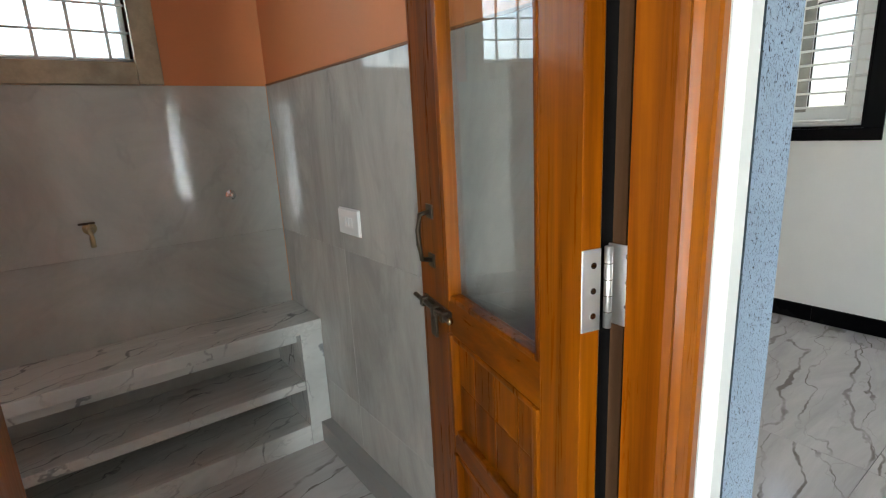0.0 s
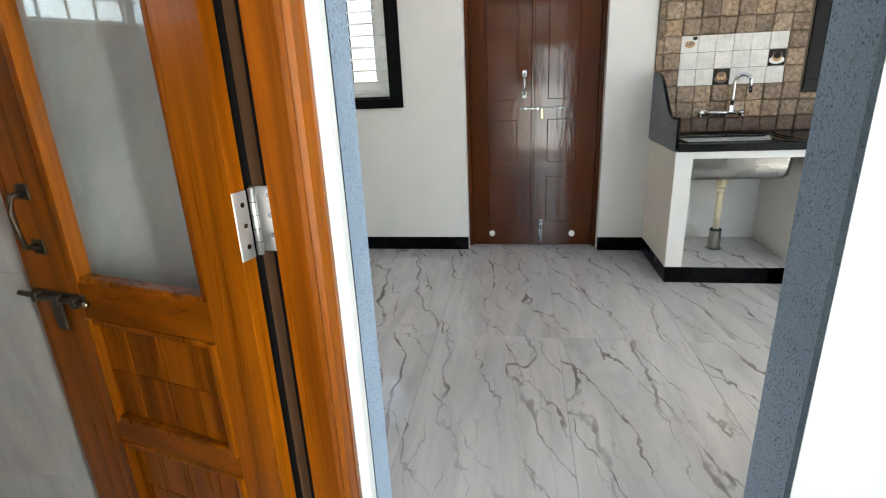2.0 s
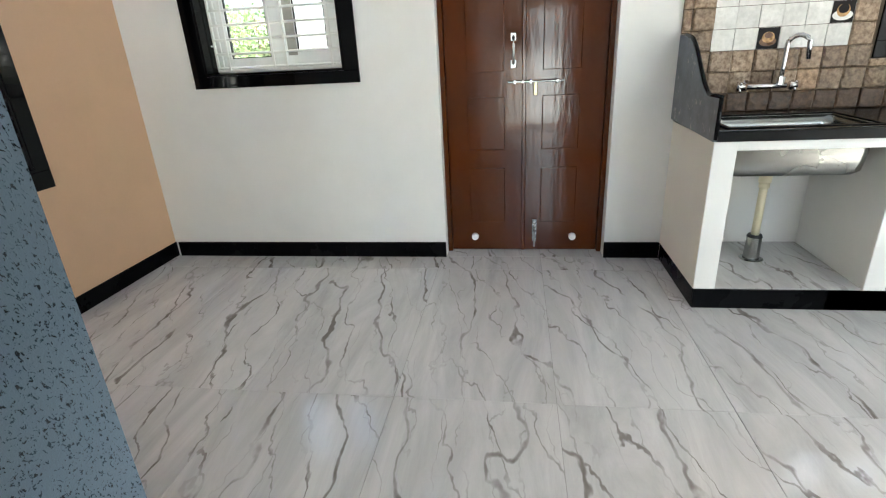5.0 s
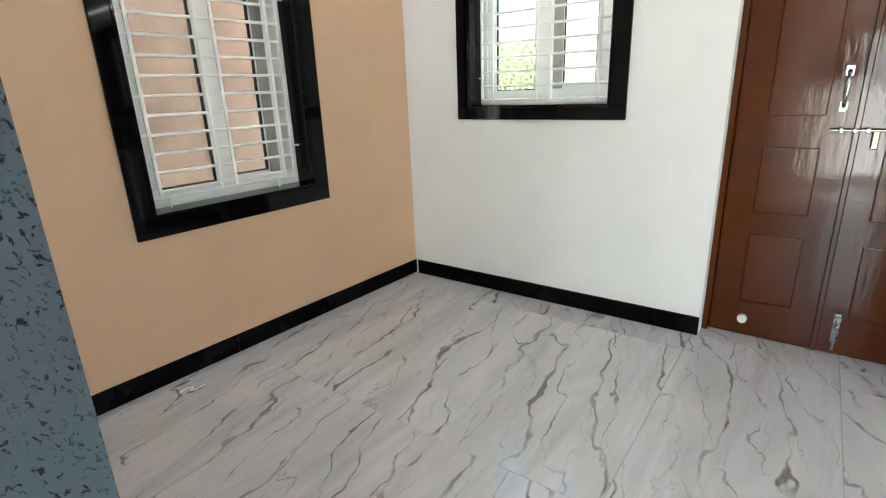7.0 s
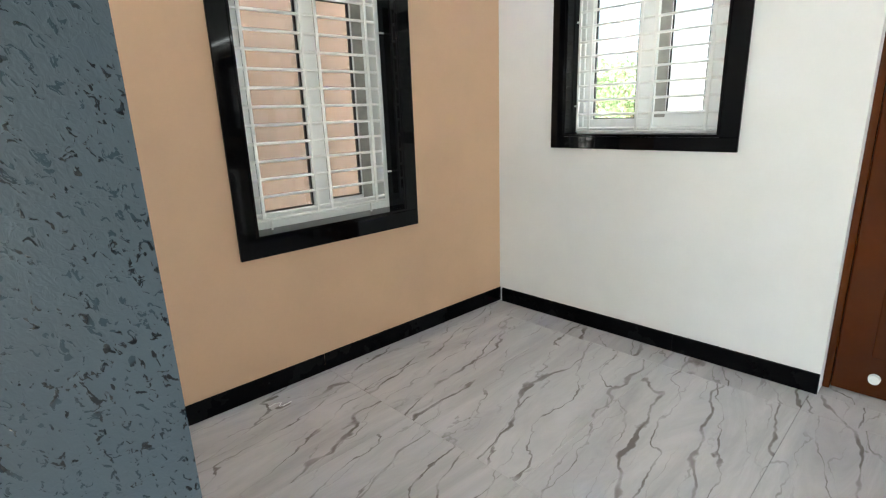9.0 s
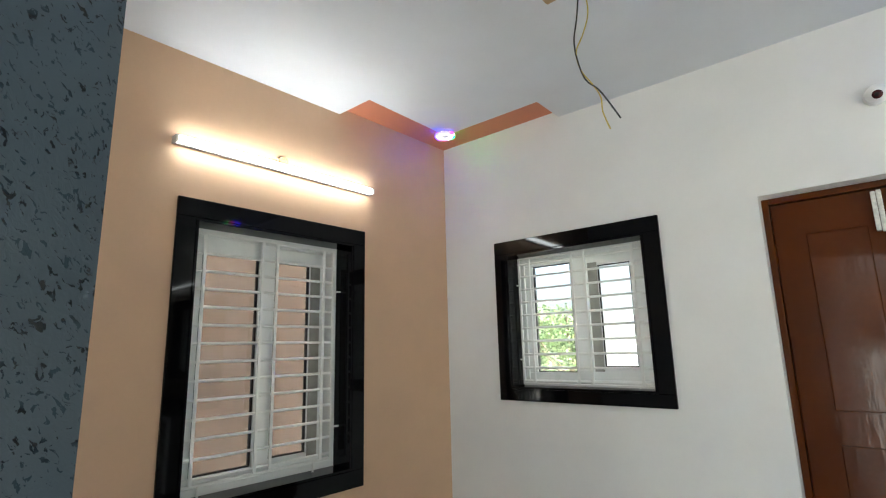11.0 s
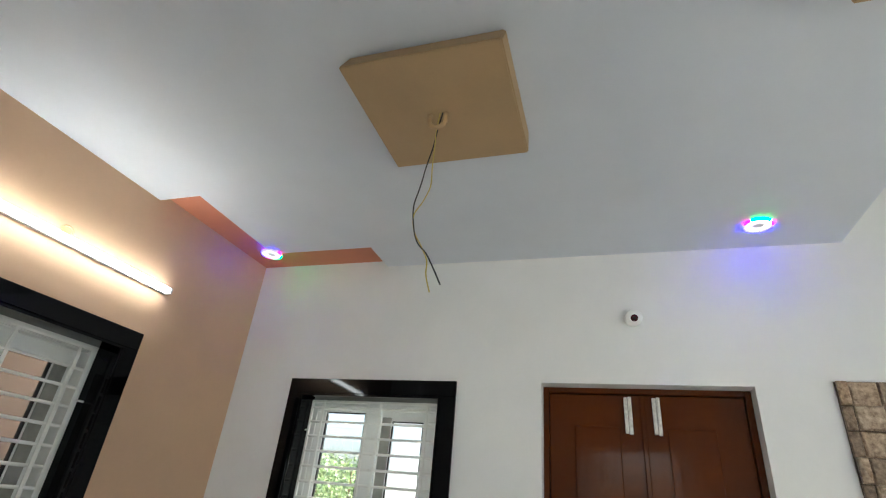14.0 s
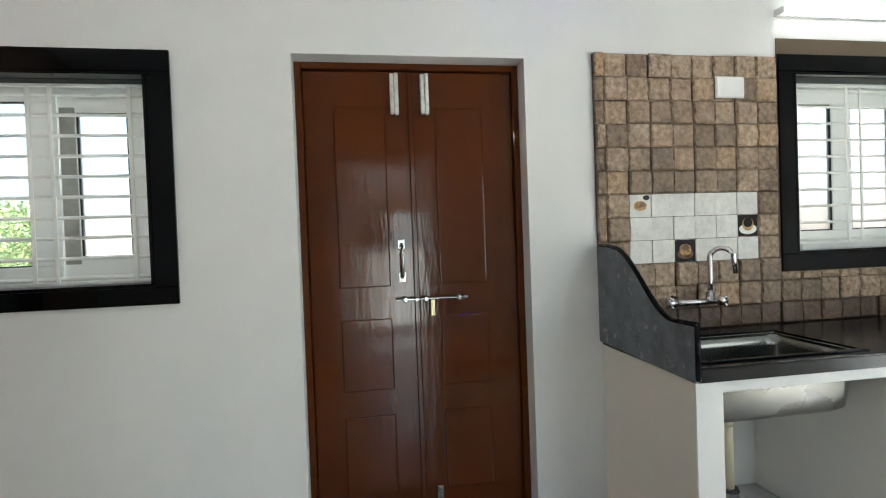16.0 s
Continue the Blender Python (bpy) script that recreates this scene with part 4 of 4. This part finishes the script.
part("foot_flange", tube(B(), (PX, PY, 0.104), (PX, PY, 0.110), 0.06, 0.05, 20), "steel", trap)

# wall mixer
mixer = thing("wall_mixer", "chrome wall mixer with a swan-neck spout", "tap")
MX, MZ = XE - 0.085, 0.990
part("bar", tube(B(), (MX, -1.020, MZ), (MX, -1.205, MZ), 0.014), "chrome", mixer, "", True)
for y in (-1.035, -1.190):
    part("inlet", tube(B(), (XE - 0.016, y, MZ), (MX, y, MZ), 0.012), "chrome", mixer, "", True)
    part("flange", tube(B(), (XE - 0.022, y, MZ), (XE - 0.014, y, MZ), 0.028, 0.024, 20), "chrome", mixer, "", True)
for y, s in ((-1.005, 1), (-1.220, -1)):
    knob = part("knob", tube(B(), (MX, y, MZ), (MX, y + s * 0.035, MZ), 0.021, 0.018, 16), "chrome", mixer, "", True)
    for a in range(4):
        w = radians(45 + 90 * a)
        part("spoke", tube(B(), (MX, y + s * 0.022, MZ), (MX + 0.032 * math.cos(w), y + s * 0.022, MZ + 0.032 * math.sin(w)), 0.006), "chrome", knob, "", True)
neck = [(MX - 0.01, -1.170, MZ), (MX - 0.012, -1.171, MZ + 0.10), (MX - 0.012, -1.172, MZ + 0.195)]
for k in range(1, 10):
    a = radians(180 - 20 * k)
    neck.append((MX - 0.012 - 0.026 * (1 + math.cos(a)), -1.172 - 0.038 * (1 + math.cos(a)), MZ + 0.195 + 0.042 * math.sin(a)))
neck.append((MX - 0.066, -1.252, MZ + 0.125))
part("spout", bent(B(), neck, 0.0115, 12), "chrome", mixer, "", True)
part("spout_nut", tube(B(), (MX - 0.011, -1.171, MZ + 0.005), (MX - 0.011, -1.171, MZ + 0.045), 0.019, sides=8), "chrome", mixer)

switch_plate("socket_plate", "x", XE - 0.032, -1.343, 1.957, 0.138, 0.090, 0, "blank white socket plate on stone tiles")

# ---- lights and ceiling fittings ----


def batten(name, along, a0, a1, wall, z, label, lit="tube_light"):
    t = thing(name, label, "tube light")

    def span(d0, d1, p0, p1, s0, s1, bev=0.003):
        return box(B(), p0, p1, wall - d1, wall - d0, s0, s1, bev, 2) if along == "x" else box(B(), wall - d1, wall - d0, p0, p1, s0, s1, bev, 2)
    part("housing", span(0.001, 0.026, a0, a1, z - 0.016, z + 0.016), "white_plastic", t)
    part("diffuser", span(0.026, 0.052, a0 + 0.012, a1 - 0.012, z - 0.015, z + 0.015, 0.010), lit, t, "glowing white diffuser")
    for p0, p1 in ((a0, a0 + 0.012), (a1 - 0.012, a1)):
        part("end_cap", span(0.026, 0.053, p0, p1, z - 0.016, z + 0.016), "white_plastic", t)
    return t


north_tube = batten("tube_light", "x", 1.885, 3.005, YN, 2.342, "lit white tube light on the tan wall")
batten("tube_light", "y", -2.75, -1.615, XE, 2.315, "lit white tube light above the kitchen window", "tube_light_weak")
north_hook = sw = thing("wall_hook", "small round tan hook plate above the tube light", "hook")
bm = bent(B(), [(2.425 + 0.028 * math.cos(radians(a)), YN - 0.008, 2.385 + 0.024 * math.sin(radians(a))) for a in range(0, 181, 20)], 0.004, 8)
part("loop", bm, "tan_box", sw, "", True)
part("plate", tube(B(), (2.425, YN - 0.001, 2.390), (2.425, YN - 0.006, 2.390), 0.02, sides=16), "tan_box", sw)


def ring_spot(x, y, z, turn, label):
    """A round recessed downlight: white lit ring, coloured outer ring in three arcs, dark lens."""
    t = thing("ring_downlight", label, "downlight", "ring downlights")

    def arc(a0, a1, r0, r1, z0, z1):
        bm = B()
        n = max(4, int((a1 - a0) / 10))
        prof = [(r0, z0), (r0, z1), (r1, z1), (r1, z0)]
        rows = []
        for k in range(n + 1):
            w = radians(a0 + (a1 - a0) * k / n)
            rows.append([bm.verts.new((x + r * math.cos(w), y + r * math.sin(w), s)) for r, s in prof])
        for p, q in zip(rows, rows[1:]):
            for i in range(4):
                j = (i + 1) % 4
                bm.faces.new((p[i], p[j], q[j], q[i]))
        if a1 - a0 < 359:
            bm.faces.new(rows[0])
            bm.faces.new(rows[-1][::-1])
        else:
            bmesh.ops.remove_doubles(bm, verts=bm.verts, dist=1e-5)
        return bm
    part("lit_ring", arc(0, 360, 0.026, 0.056, z - 0.012, z - 0.001), "ring_white", t, "white glowing ring")
    part("blue_arc", arc(turn + 60, turn + 250, 0.057, 0.064, z - 0.010, z - 0.001), "ring_blue", t, "blue glowing edge")
    part("green_arc", arc(turn - 70, turn + 20, 0.057, 0.064, z - 0.010, z - 0.001), "ring_green", t, "green glowing edge")
    part("pink_arc", arc(turn + 250, turn + 290, 0.057, 0.064, z - 0.010, z - 0.001), "ring_pink", t, "pink glowing edge")
    part("pink_arc", arc(turn + 20, turn + 60, 0.057, 0.064, z - 0.010, z - 0.001), "ring_pink", t, "pink glowing edge")
    part("lens", tube(B(), (x, y, z - 0.008), (x, y, z - 0.001), 0.025, sides=20), "white_plastic", t)


ring_spot(3.480, 2.262, ZC, 0, "glowing colour ring downlight at the orange recess")
ring_spot(3.509, -0.467, ZC, -150, "glowing colour ring downlight in the white ceiling")

fan = thing("fan_box", "square tan box on the ceiling with a bare hook", "ceiling box")
bm = prism(B(), [(2.098, 2.703), (2.648, 2.703), (2.648, ZC), (2.150, ZC)], "y", 0.510, 1.056)
bmesh.ops.bevel(bm, geom=list(bm.edges), offset=0.005, segments=2, affect="EDGES")
part("box", bm, "tan_box", fan)
hook = [(2.372, 0.765, 2.704)] + [(2.372 - 0.004, 0.790 + 0.030 * math.cos(radians(a)), 2.668 + 0.03 * math.sin(radians(a))) for a in range(180, 361, 18)] + [(2.372, 0.822, 2.704)]
part("hook", bent(B(), hook, 0.0085, 10), "tan_box", fan, "painted iron hook", True)
fan2 = thing("fan_box", "square tan box on the white ceiling", "ceiling box")
bm = prism(B(), [(1.648, 2.703), (2.198, 2.703), (2.198, ZC), (1.700, ZC)], "y", -0.940, -0.394)
bmesh.ops.bevel(bm, geom=list(bm.edges), offset=0.005, segments=2, affect="EDGES")
part("box", bm, "tan_box", fan2)
wire = thing("hanging_wires", "thin black and yellow wires hanging from the ceiling", "wire")


def loose(points, r, mat):
    pts = [Vector(p) for p in points]
    fine = []
    for k in range(len(pts) - 1):
        p0, p1, p2, p3 = pts[max(k - 1, 0)], pts[k], pts[k + 1], pts[min(k + 2, len(pts) - 1)]
        for s in range(6):
            u = s / 6
            fine.append(0.5 * ((2 * p1) + (p2 - p0) * u + (2 * p0 - 5 * p1 + 4 * p2 - p3) * u * u + (3 * p1 - p0 - 3 * p2 + p3) * u ** 3))
    fine.append(pts[-1])
    part("strand", bent(B(), fine, r, 6), mat, wire, "", True)


WX = 2.40
loose([(2.37, 0.775, 2.704), (2.385, 0.792, 2.650), (WX, 0.808, 2.58), (WX, 0.824, 2.50), (WX, 0.838, 2.41), (WX, 0.852, 2.34), (WX, 0.846, 2.27), (WX, 0.826, 2.20), (WX, 0.790, 2.155), (WX, 0.765, 2.11), (WX, 0.733, 2.045)], 0.0026, "wire_black")
loose([(2.37, 0.785, 2.704), (2.387, 0.798, 2.640), (WX, 0.803, 2.57), (WX, 0.803, 2.49), (WX, 0.801, 2.41), (WX, 0.822, 2.35), (WX, 0.848, 2.30), (WX, 0.838, 2.235), (WX, 0.808, 2.18), (WX, 0.785, 2.13), (WX, 0.782, 2.08), (WX, 0.765, 2.022)], 0.0022, "wire_yellow")

cctv = thing("security_camera", "small white dome camera with a dark lens", "camera")
CYC, CZ = 0.115, 2.409
part("base", tube(B(), (XE - 0.001, CYC + 0.012, CZ + 0.010), (XE - 0.020, CYC + 0.010, CZ + 0.008), 0.040, 0.036, 22), "white_plastic", cctv, "", True)
part("dome", ball(B(), (XE - 0.042, CYC + 0.004, CZ + 0.004), 0.041, 1.0, 18), "white_plastic", cctv, "", True)
DOME = Vector((XE - 0.042, CYC + 0.004, CZ + 0.004))
AIM = Vector((-0.90, 0.05, -0.38)).normalized()
part("lens", tube(B(), DOME + AIM * 0.030, DOME + AIM * 0.0445, 0.011, 0.009, 20), "ceramic_dark", cctv, "dark glass lens", True)
part("lens_ring", tube(B(), DOME + AIM * 0.028, DOME + AIM * 0.043, 0.020, 0.017, 20), "lens_red", cctv, "", True)

# the north wall is not square to the east wall: it runs outwards to the west, and what hangs on it runs with it
SKEW = 0.027
for top, grow in ((north_wall, 1.018), (north_window, 1.018), (north_tube, 1.018), (north_hook, 1.018), (north_skirting, 1.0)):
    lean = Matrix(((1.018, 0, 0, 1.06 * (1 - 1.018)), (-SKEW, 1, 0, 0.012 + SKEW * XE), (0, 0, grow, 1.36 * (1 - grow)), (0, 0, 0, 1)))
    for ob in (top, *top.children_recursive):
        if ob.type == "MESH":
            ob.data.transform(lean)

chalk = tagged(part("chalk_mark", bent(B(), [(1.930, 2.425, 0.002), (1.965, 2.432, 0.002), (1.990, 2.418, 0.002), (1.968, 2.396, 0.002), (1.985, 2.386, 0.002), (2.030, 2.392, 0.002)], 0.0025, 6), "white_plastic"), "small white chalk squiggle on the marble floor", "chalk mark")

# ---- outside ----
fixed("ground", box(B(), -300, 300, -300, 300, -3.6, -3.4), "grey_plaster", "pale dusty open ground", "ground")
fixed("wall_neighbour", box(B(), 1.3, 4.5, 3.45, 3.65, -3.4, 3.4), "outer_wall", "tan plastered wall of the next building", "wall")
fixed("wall_parapet", box(B(), 4.95, 5.1, -4.2, -1.75, -3.4, 1.62), "outer_wall", "low tan plastered wall outside the kitchen", "wall")

plain("bark", (0.12, 0.08, 0.05), 0.9, var=0.2, scale=12, bump=0.3)
m, nt, b = nodes_of("leaf")
geo = nt.nodes.new("ShaderNodeNewGeometry")
nt.links.new(ramp(nt, geo.outputs["Random Per Island"], [(0.0, (0.045, 0.085, 0.025)), (0.6, (0.10, 0.16, 0.045)), (1.0, (0.20, 0.24, 0.09))]), b.inputs["Base Color"])
b.inputs["Roughness"].default_value = 0.5
b.inputs["Transmission Weight"].default_value = 0.15
MATS["leaf"] = m


def tree(x, y, top, spread, seed):
    rnd = random.Random(seed)
    t = thing("tree", "leafy green tree standing outside the window", "tree", "trees outside")
    bm = B()
    tube(bm, (x, y, -3.4), (x + 0.1, y, top - 1.6), 0.16, 0.08, 10)
    tips = []
    for k in range(9):
        a, h = 2 * math.pi * k / 9 + rnd.random(), top - 2.2 + rnd.random() * 1.0
        tip = Vector((x + spread * 0.8 * math.cos(a) * rnd.uniform(0.4, 1), y + spread * 0.8 * math.sin(a) * rnd.uniform(0.4, 1), h + rnd.uniform(0.3, 1.2)))
        tube(bm, (x + 0.1, y, h - 0.5), tip, 0.05, 0.015, 6)
        tips.append(tip)
    part("trunk", bm, "bark", t)
    verts, faces = [], []
    for _ in range(4200):
        c = rnd.choice(tips) + Vector((rnd.gauss(0, 0.5), rnd.gauss(0, 0.5), rnd.gauss(0, 0.4)))
        if c.z > top:
            continue
        d = Vector((rnd.gauss(0, 1), rnd.gauss(0, 1), rnd.gauss(-0.3, 0.6))).normalized()
        s = d.cross(Vector((rnd.gauss(0, 1), rnd.gauss(0, 1), rnd.gauss(0, 1)))).normalized()
        ln, wd, n = rnd.uniform(0.09, 0.16), rnd.uniform(0.025, 0.045), len(verts)
        verts += [c, c + d * ln * 0.5 + s * wd, c + d * ln, c + d * ln * 0.5 - s * wd]
        faces.append((n, n + 1, n + 2, n + 3))
    me = bpy.data.meshes.new("crown")
    me.from_pydata([tuple(p) for p in verts], [], faces)
    me.materials.append(MATS["leaf"])
    crown = new("crown", me)
    crown.parent = t


tree(15.0, 7.2, 2.45, 1.7, 3)
tree(17.0, 10.6, 2.9, 1.9, 5)
tree(16.0, 9.0, 2.1, 1.8, 8)
tree(20.0, 12.0, 3.2, 2.0, 9)


# ---- stone tiles behind the worktop ----
tiling = thing("tiling_kitchen", "brown split-stone wall tiles with a pale tile band", "tiled wall", kind="structure")
part("bedding", wall_with(B(), "x", XE - 0.006, XE - 0.0005, YS, -0.690, CT, 2.106, [(-2.650, -1.617, 1.100, 2.2)]), "mortar", tiling)
PY0, PW, PZ0, PH = -0.734, 0.1080, 2.1065, 0.1045


def stone_face(w, h, seed, flat, dark):
    """One tile lying in the y-z plane, its front rough unless flat."""
    rnd = random.Random(seed)
    n = 1 if flat else 5
    cut = (0, 1) if flat else (0, 0.07, 0.34, 0.66, 0.93, 1)
    bm = B()
    d = 0.006 if flat else 0.014
    grid = []
    for i in range(n + 1):
        row = []
        for j in range(n + 1):
            edge = i in (0, n) or j in (0, n)
            row.append(bm.verts.new((-(d - (0.0055 if edge and not flat else 0) + (0 if flat else rnd.uniform(-0.003, 0.003))), -w * cut[i], -h * cut[j])))
        grid.append(row)
    for i in range(n):
        for j in range(n):
            bm.faces.new((grid[i][j], grid[i + 1][j], grid[i + 1][j + 1], grid[i][j + 1]))
    rim = [grid[i][0] for i in range(n + 1)] + [grid[n][j] for j in range(1, n + 1)] + [grid[i][n] for i in range(n - 1, -1, -1)] + [grid[0][j] for j in range(n - 1, 0, -1)]
    back = [bm.verts.new((0, p.co.y, p.co.z)) for p in rim]
    for k in range(len(rim)):
        j = (k + 1) % len(rim)
        bm.faces.new((rim[k], back[k], back[j], rim[j]))
    return mesh_of("stone_tile", bm, "pale_tile" if flat else "dark_stone_tile" if dark else "stone_tile")


FACES = {}
rnd = random.Random(11)
PICTURED = {}


def stone(y1, y0, z1, z0, depth, flat, tilt, dark):
    key = (round(y1 - y0, 3), round(z1 - z0, 3), flat, dark, rnd.randrange(5))
    if key not in FACES:
        FACES[key] = stone_face(y1 - y0 - 0.0025, z1 - z0 - 0.0025, len(FACES) * 7 + 1, flat, dark)
    ob = new("wall_tile", FACES[key])
    ob.parent = tiling
    ob.matrix_basis = pose(XE - 0.005 - depth, y1 - 0.001, z1 - 0.001, 0, tilt[0], tilt[1])
    return ob


for j in range(12):
    z1, z0 = PZ0 - j * PH, max(PZ0 - (j + 1) * PH, CT + 0.001)
    for i in range(-1, 24):
        y1, y0 = min(PY0 - i * PW, -0.690), PY0 - (i + 1) * PW
        if y0 > -0.69 or y0 < YS or z1 - z0 < 0.02:
            continue
        if y0 < -1.617:
            if z1 <= 1.102:
                pass
            elif z0 < 1.10:
                z1 = 1.098
            elif y1 > -1.617 and y1 + 1.617 > 0.02:
                y0 = -1.616
            elif y0 > -2.65 or y1 > -2.65:
                continue
        band = 1 <= i <= 6 and 6 <= j <= 8
        if z1 - z0 < 0.02:
            continue
        raised = (i + j) % 2 == 0
        depth = 0.003 * raised + rnd.uniform(0, 0.002) if band else rnd.choice((0.0, 0.003, 0.008, 0.012)) + rnd.uniform(0, 0.002)
        tilt = (0, 0) if band else (rnd.uniform(-1.6, 0.6), rnd.uniform(-0.8, 0.8))
        ob = stone(y1, y0, z1, z0, depth, band, tilt, j == 11)
        if (i, j) in ((1, 6), (6, 7), (3, 8)):
            PICTURED[(i, j)] = (ob, (y0 + y1) / 2, (z0 + z1) / 2, XE - 0.0115 - depth)


def print_on(ob, name, y, z, x, ry, rz, mat):
    bm = B()
    n = 24
    ring = [(y + ry * math.cos(2 * math.pi * k / n), z + rz * math.sin(2 * math.pi * k / n)) for k in range(n)]
    prism(bm, ring, "x", x, x + 0.0006)
    p = part(name, bm, mat, tiling)
    return p


for key, (ob, y, z, x) in PICTURED.items():
    if key == (1, 6):
        print_on(ob, "printed_plate", y, z, x - 0.0002, 0.046, 0.034, "ceramic_white")
        print_on(ob, "printed_food", y, z, x - 0.0010, 0.032, 0.022, "ceramic_food")
        print_on(ob, "printed_food", y - 0.008, z + 0.006, x - 0.0018, 0.014, 0.010, "ceramic_brown")
        print_on(ob, "printed_cup", y - 0.030, z + 0.036, x - 0.0010, 0.016, 0.011, "ceramic_dark")
    elif key == (6, 7):
        part("printed_ground", box(B(), x - 0.0006, x, y - 0.051, y + 0.051, z - 0.050, z + 0.050), "ceramic_dark", tiling)
        print_on(ob, "printed_saucer", y, z - 0.016, x - 0.0014, 0.046, 0.024, "ceramic_white")
        print_on(ob, "printed_cup", y, z + 0.006, x - 0.0022, 0.030, 0.030, "ceramic_food")
        print_on(ob, "printed_coffee", y, z + 0.014, x - 0.0030, 0.024, 0.022, "ceramic_dark")
    else:
        part("printed_ground", box(B(), x - 0.0006, x, y - 0.051, y + 0.051, z - 0.050, z + 0.050), "ceramic_dark", tiling)
        print_on(ob, "printed_saucer", y, z - 0.016, x - 0.0014, 0.040, 0.022, "ceramic_brown")
        print_on(ob, "printed_cup", y, z + 0.004, x - 0.0022, 0.030, 0.026, "ceramic_food")
        print_on(ob, "printed_coffee", y, z + 0.014, x - 0.0030, 0.020, 0.014, "ceramic_brown")


# ---- floor tiles ----
def tile_mesh(w, d, t=0.008):
    return mesh_of("floor_tile", box(B(), 0.0008, w - 0.0008, 0.0008, d - 0.0008, -t, 0, 0.0008, 1), "floor_marble")


SHEET = {}
TW, TD, TX, TY = 1.22, 0.625, 2.33 - 3 * 1.22, 0.003 - 8 * 0.625


def lay(x0, x1, y0, y1, z=0.0):
    """Floor tiles between the walls, cut at the edges."""
    for i in range(8):
        for j in range(16):
            a0, a1 = max(x0, TX + i * TW), min(x1, TX + (i + 1) * TW)
            b0, b1 = max(y0, TY + j * TD), min(y1, TY + (j + 1) * TD)
            if a1 - a0 > 0.02 and b1 - b0 > 0.02:
                key = (round(a1 - a0, 3), round(b1 - b0, 3))
                if key not in SHEET:
                    SHEET[key] = tile_mesh(*key)
                ob = new("floor_tile", SHEET[key])
                ob.parent = floor
                ob.location = (a0, b0, z)


lay(XW, XE, YS, YN + 0.11)
lay(XE, XE + 0.16, DOOR[0], DOOR[1])
lay(HW - 0.15, XH, HS, HN)
lay(XH, XW, -0.395, HN)
lay(UW, UE - 0.01, HN + 0.115, UN, UZ)
lay(0.05, 0.898, HN, HN + 0.115)
